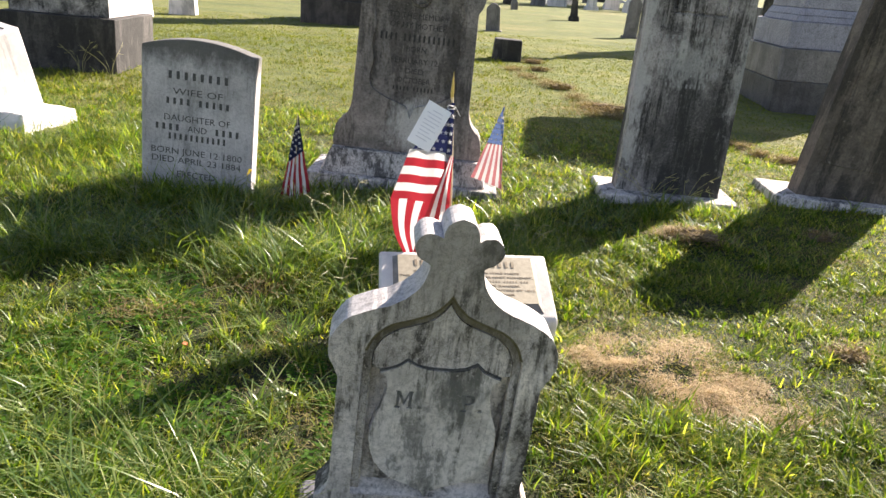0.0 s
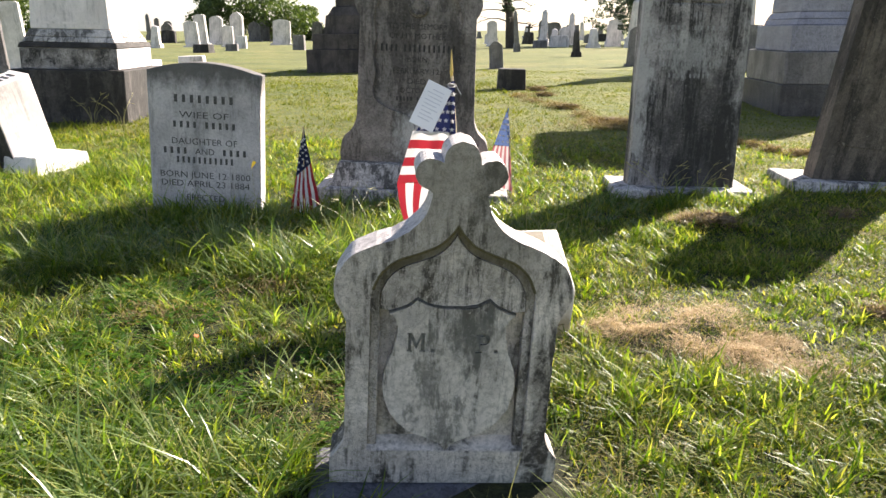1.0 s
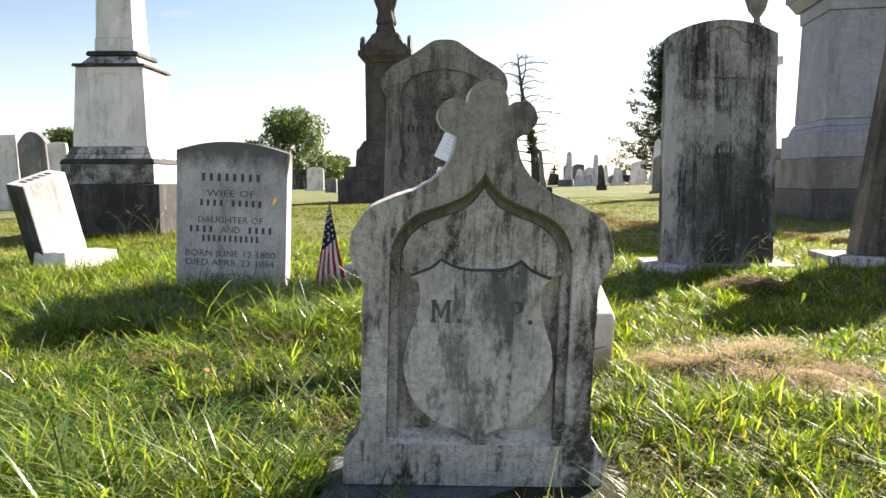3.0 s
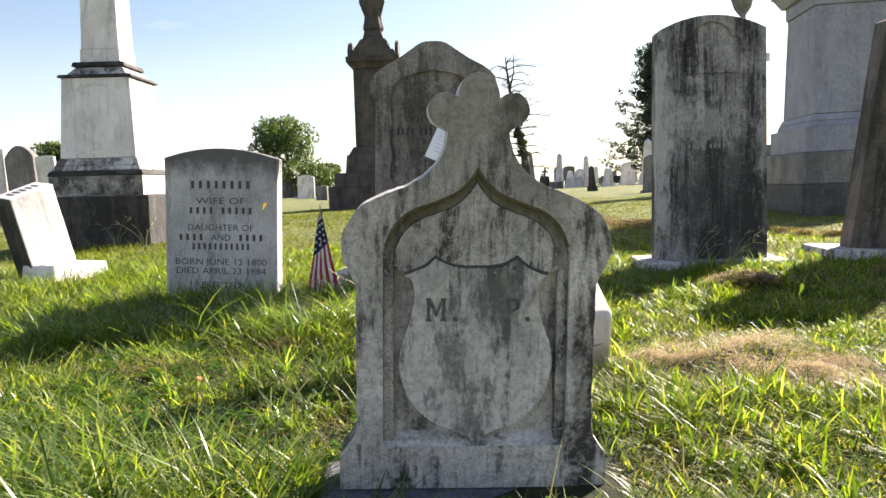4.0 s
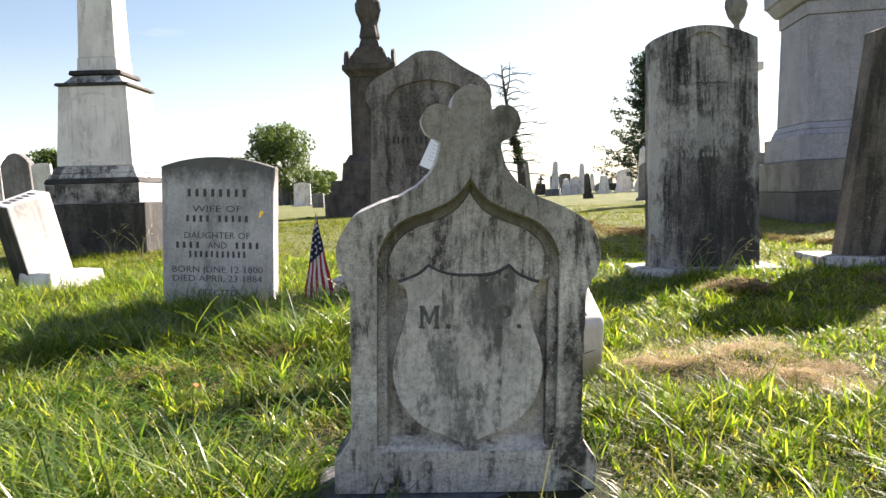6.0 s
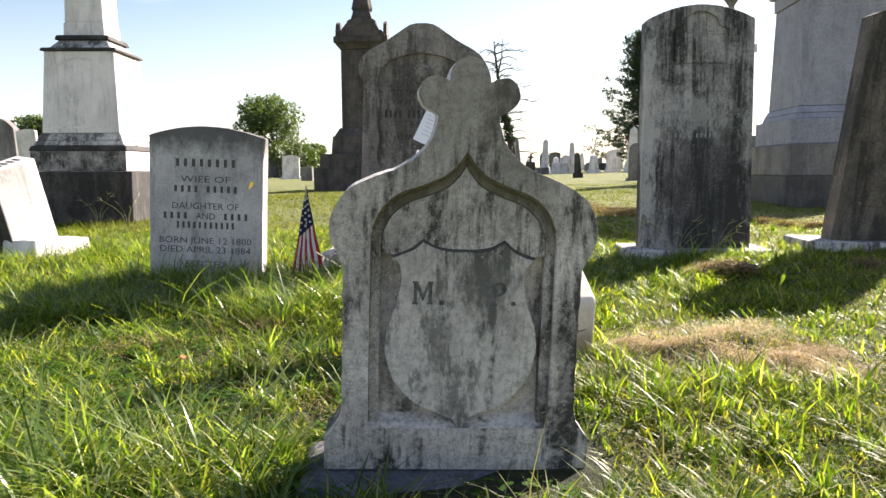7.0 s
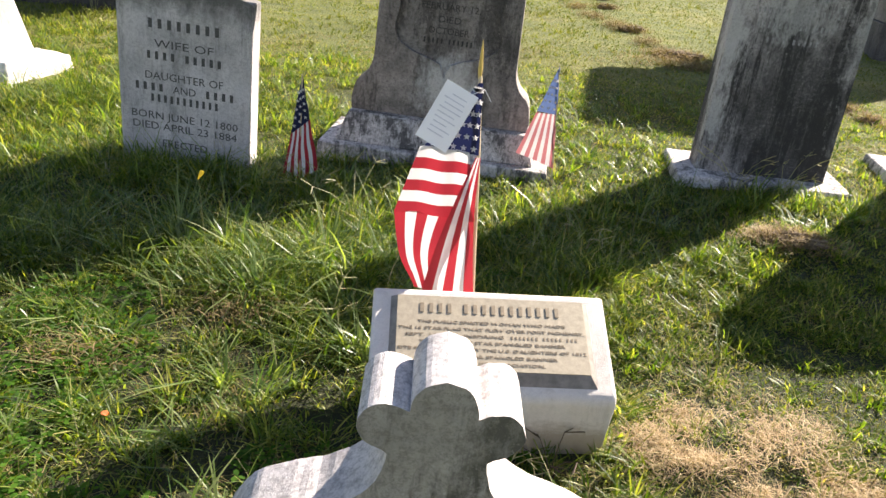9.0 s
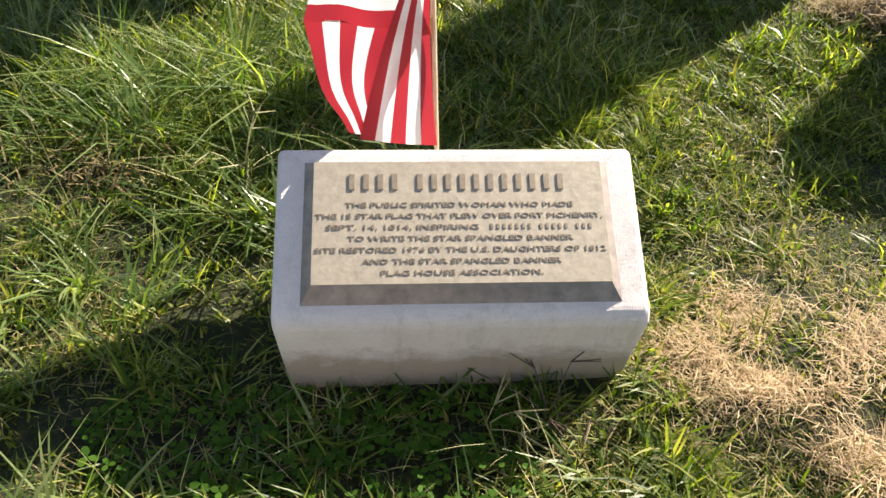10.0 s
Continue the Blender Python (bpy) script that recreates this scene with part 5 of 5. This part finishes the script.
lawn("grass", 60000, (-8.5, 8.5, 7.5, 16.0), 18, 0.07, 0.011, 1.0, M_GRASS_FAR, "green grass further off", simple=True)
lawn("grass", 60000, (-6.5, 6.5, -3.0, 8.0), 20, 0.07, 0.008, 1.0, M_GRASS_DRY, "mown grass round the graves", simple=True)
lawn("grass", 125000, (0.2, 3.8, 0.7, 5.4), 19, 0.05, 0.0056, 1.2, M_GRASS, "short dense grass over the sunny lawn", simple=True)
tufts("long_grass_tufts", 480, 18, (-2.7, 0.2, 0.6, 4.6), 23, 0.2, 0.0075, M_SILVER, "long pale arching glossy grass blades", 1.2, 0.5)
tufts("grass_tufts", 9500, 15, (-2.9, 3.0, 0.7, 4.8), 21, 0.105, 0.0064, M_TUFT, "tufts of broad green grass blades", 0.9, 0.45)
tufts("grass_tufts", 1800, 12, (-2.9, 0.6, 0.7, 4.8), 25, 0.12, 0.0064, M_SILVER, "tufts of pale glossy grass blades", 1.2, 0.5)
tufts("grass_tufts", 3000, 12, (-4.4, 4.4, 4.4, 8.0), 22, 0.15, 0.008, M_TUFT, "tufts of grass between the graves")
tufts("grass_tufts", 2600, 12, (-4.6, 2.4, 4.4, 8.0), 26, 0.16, 0.007, M_SILVER, "pale tufts of grass between the graves", 1.3, 0.55)
tufts("grass_tufts", 3600, 9, (-7.0, 7.0, 7.4, 15.0), 24, 0.11, 0.009, M_GRASS_FAR, "tufts of grass further off")
lawn("long_grass", 2600, (-2.4, 1.0, 1.2, 5.0), 15, 0.17, 0.00148, 1.1, M_STALK, "long pale bent grass stalks", 0.5)
lawn("seed_stalks", 900, (-2.4, 2.6, 1.0, 7.0), 16, 0.2, 0.003, 0.7, M_STALK, "thin seeding grass stalks", 0.3)


def thatch(n, area, seed, label, width):
    """Dry clippings lying loosely in patches between the blades."""
    x, y = scatter(n, *area, seed)
    q = np.random.default_rng(seed + 9)
    here = field_noise(x, y, 3.1, seed) + 0.6 * field_noise(x, y, 11.0, seed + 1) + 0.16 * np.clip((x - 0.5) / 0.5, 0, 1)
    keep = here > q.uniform(0.75, 1.25, len(x))
    x, y = x[keep], y[keep]
    ob = blades("dry_thatch", x, y, q.uniform(0.012, 0.035, len(x)), width, 2.4, M_THATCH, seed + 2, label, base=q.uniform(0.005, 0.035, len(x)), flop=0.75, simple=True)
    ob["category"] = "thatch"


thatch(75000, (-2.6, 3.4, 1.0, 4.9), 51, "dry tan clippings lying between grass blades", 0.003)
thatch(40000, (-4.5, 4.6, 4.6, 9.0), 52, "dry tan clippings between the graves", 0.006)

# cut hay lying in drifts
r = np.random.default_rng(40)
hx, hy = [], []
for cx, cy, rx, ry in HAY:
    n = max(1600, int(52000 * rx * ry * 2))
    hx.append(r.normal(cx, rx * 0.5, n))
    hy.append(r.normal(cy, ry * 0.5, n))
hx, hy = np.concatenate(hx), np.concatenate(hy)
keep = field_noise(hx, hy, 7, 83) + 0.5 * field_noise(hx, hy, 23, 78) > r.uniform(0.35, 0.98, len(hx))
hx, hy = hx[keep], hy[keep]
hay = blades("cut_hay", hx, hy, r.uniform(0.008, 0.024, len(hx)), 0.0022, 2.6, M_STRAW, 41, "drift of dry tan cut hay", base=0.01 + 0.07 * field_noise(hx, hy, 8, 5) ** 2 * r.uniform(0.2, 1, len(hx)), flop=0.7)
hay["category"] = "hay"


def clods(x, y, rx, ry, seed):
    """A low heap of soil and clippings."""
    bm = bmesh.new()
    bmesh.ops.create_icosphere(bm, subdivisions=4, radius=1.0)
    for v in bm.verts:
        h = noise.noise(v.co * 2.3 + Vector((seed * 3.1, 0, 0))) * 0.5 + noise.noise(v.co * 6 + Vector((seed, 0, 0))) * 0.3 + noise.noise(v.co * 17) * 0.12
        v.co = Vector((v.co.x * rx, v.co.y * ry, v.co.z * min(rx, ry) * 0.5)) * (1 + h)
    o = part("soil_clump", bm, M_CLOD, None)
    o.location, o.scale = (x, y, float(lift(x, y)) + 0.012), (0.85, 0.85, 0.9)
    tagged(o, "small heap of dry soil and clippings on the lawn", "soil clump", "soil clumps")


CLUMPS = [(1.66, 4.84, 0.15, 0.08), (2.03, 3.42, 0.08, 0.055), (3.75, 5.53, 0.16, 0.09), (3.23, 7.4, 0.14, 0.08), (3.03, 7.6, 0.09, 0.07), (2.84, 7.86, 0.12, 0.08), (1.75, 9.45, 0.26, 0.12), (1.37, 10.58, 0.15, 0.1),
          (1.21, 12.36, 0.13, 0.1), (1.17, 13.3, 0.13, 0.1), (4.17, 6.4, 0.14, 0.08), (5.72, 8.9, 0.14, 0.09), (2.6, 5.16, 0.08, 0.06)]
for k, (x, y, a, b) in enumerate(CLUMPS):
    clods(x, y, a, b, k)
dx, dy = [], []
for cx, cy, rx, ry in [(0.98, 11.4, 0.16, 0.2), (1.2, 10.8, 0.14, 0.2), (1.75, 9.0, 0.5, 0.2), (2.75, 7.9, 0.25, 0.12), (1.5, 10.0, 0.15, 0.2), (0.8, 12.2, 0.15, 0.2), *[(cx, cy, a * 1.1, b * 1.1) for cx, cy, a, b in CLUMPS for k in range(3)], (-0.75, 3.6, 0.16, 0.12), (-1.2, 3.2, 0.15, 0.1)]:
    n = int(9000 * rx * ry * 2)
    dx.append(r.normal(cx, rx * 0.6, n))
    dy.append(r.normal(cy, ry * 0.6, n))
dx, dy = np.concatenate(dx), np.concatenate(dy)
dead = blades("dead_clippings", dx, dy, r.uniform(0.02, 0.06, len(dx)), 0.005, 1.6, M_DEAD, 43, "brown dead clippings scattered over the lawn", base=r.uniform(0, 0.06, len(dx)), flop=0.7)
dead["category"] = "clippings"


def clover(n, area, seed, label):
    """Three round leaflets on a short stalk, many times over."""
    x, y = scatter(n, *area, seed)
    r = np.random.default_rng(seed)
    keep = field_noise(x, y, 2.5, seed) > 0.5
    x, y = x[keep], y[keep]
    n = len(x)
    z = lift(x, y) + r.uniform(0.01, 0.05, n)
    spin, size = r.uniform(0, math.tau, n), r.uniform(0.007, 0.013, n)
    co, faces = [], []
    for j in range(3):
        a = spin + j * math.tau / 3
        d = np.stack([np.cos(a), np.sin(a), r.uniform(-0.3, 0.3, n)], 1) * size[:, None]
        e = np.stack([-np.sin(a), np.cos(a), r.uniform(-0.3, 0.3, n)], 1) * size[:, None] * 0.62
        c = np.stack([x, y, z], 1)
        co.append(np.stack([c, c + d * 0.7 - e, c + d * 1.55 - e * 0.8, c + d * 1.75, c + d * 1.55 + e * 0.8, c + d * 0.7 + e], 1))
    co = np.concatenate(co).reshape(-1, 3)
    me = bpy.data.meshes.new("clover")
    me.from_pydata(co.tolist(), [], np.arange(len(co)).reshape(-1, 6).tolist())
    me.materials.append(M_CLOVER)
    tagged(new("clover", me), label, "clover", kind="stuff")


clover(6000, (-1.6, 0.4, 1.8, 4.2), 31, "low dark green clover leaves among the grass")


def weed(x, y, stalks, height, seed, material, label):
    """A few bent stalks with forked seed heads."""
    q = random.Random(seed)
    z = float(lift(x, y))
    o = thing("weed", pose(x, y, z), label, "weed", "tall weeds")
    for k in range(stalks):
        a, h = q.uniform(0, math.tau), height * q.uniform(0.6, 1.1)
        reach = h * q.uniform(0.3, 0.9)
        pts = [(0.02 * math.cos(a), 0.02 * math.sin(a), -0.01)] + [(reach * u ** 1.5 * math.cos(a), reach * u ** 1.5 * math.sin(a), h * (u - 0.25 * u * u)) for u in (0.35, 0.7, 1.0)]
        bm = bmesh.new()
        tube(bm, pts, [0.0022, 0.002, 0.0016, 0.0008], 4)
        for f in range(3):
            b = a + q.uniform(-1.1, 1.1)
            tip = (pts[3][0] + 0.06 * math.cos(b), pts[3][1] + 0.06 * math.sin(b), pts[3][2] + q.uniform(-0.02, 0.05))
            tube(bm, [pts[3], tip], [0.0022, 0.0012], 4)
        part("stalk", bm, material, o)


for k, (x, y, n, h) in enumerate([(1.5, 5.52, 6, 0.36), (1.75, 5.5, 5, 0.3), (-4.3, 8.9, 7, 0.45), (-3.9, 8.8, 6, 0.4), (-0.4, 3.6, 5, 0.26), (-0.55, 4.6, 6, 0.3), (0.6, 4.55, 6, 0.28), (-1.9, 4.75, 4, 0.3), (-0.8, 4.75, 5, 0.28)]):
    weed(x, y, n, h, k, M_STALK, "pale seeding weed stalks in the grass")
M_DRYWEED = plain("dry_dark_stalks", (0.09, 0.06, 0.035), 0.9)
weed(0.43, 2.94, 5, 0.17, 61, M_DRYWEED, "thin dry brown weed in front of the white marker")
weed(0.3, 2.9, 3, 0.13, 62, M_STALK, "thin pale weed in front of the white marker")

leaf = bmesh.new()
ring_pts = [leaf.verts.new((0.013 * math.cos(k * math.tau / 9), 0.008 * math.sin(k * math.tau / 9), 0.004 * math.sin(3 * k))) for k in range(9)]
leaf.faces.new(ring_pts)
bmesh.ops.solidify(leaf, geom=leaf.faces[:], thickness=0.0012)
lf = part("fallen_leaf", leaf, M_ORANGE)
lf.matrix_world = pose(-0.9, 2.87, float(lift(-0.9, 2.87)) + 0.07, 50, 20, 30)
tagged(lf, "small orange fallen leaf caught in the grass", "leaf")


def lone_leaf(x, y, z, size, material, label):
    """A curled leaf held up on a hair-thin stalk."""
    foot = float(lift(x, y))
    o = thing("leaf", pose(x, y, foot), label, "leaf", "leaves on stalks")
    top = z - foot
    part("stalk", tube(bmesh.new(), [(0.03, 0.01, -0.02), (0.012, 0.0, top * 0.5), (0, 0, top)], [0.0009, 0.0007, 0.0004], 4), M_STALK, o)
    bm = bmesh.new()
    prev = None
    for k in range(7):
        u = k / 6
        w = size * 0.3 * math.sin(math.pi * min(0.97, u + 0.06))
        c = Vector((size * (0.45 - 0.55 * u) + 0.2 * size * math.sin(3 * u), 0.003 * math.sin(5 * u), top + size * (0.25 - 1.1 * u * u)))
        pair = [bm.verts.new(c + Vector((-w * 0.7, 0, w * 0.5))), bm.verts.new(c + Vector((w * 0.7, w * 0.5, -w * 0.2)))]
        if prev:
            bm.faces.new((prev[0], prev[1], pair[1], pair[0]))
        prev = pair
    bmesh.ops.solidify(bm, geom=bm.faces[:], thickness=0.0006)
    part("blade", bm, material, o)


M_YELLOW = plain("yellow_leaf", (0.62, 0.5, 0.08), 0.6)
M_LIME = plain("lime_leaf", (0.42, 0.55, 0.06), 0.6)
lone_leaf(-0.777, 3.35, 0.68, 0.03, M_YELLOW, "small curled yellow leaf held on a thin stalk")
lone_leaf(1.24, 2.97, 0.31, 0.035, M_LIME, "small lime green leaf held on a thin stalk")
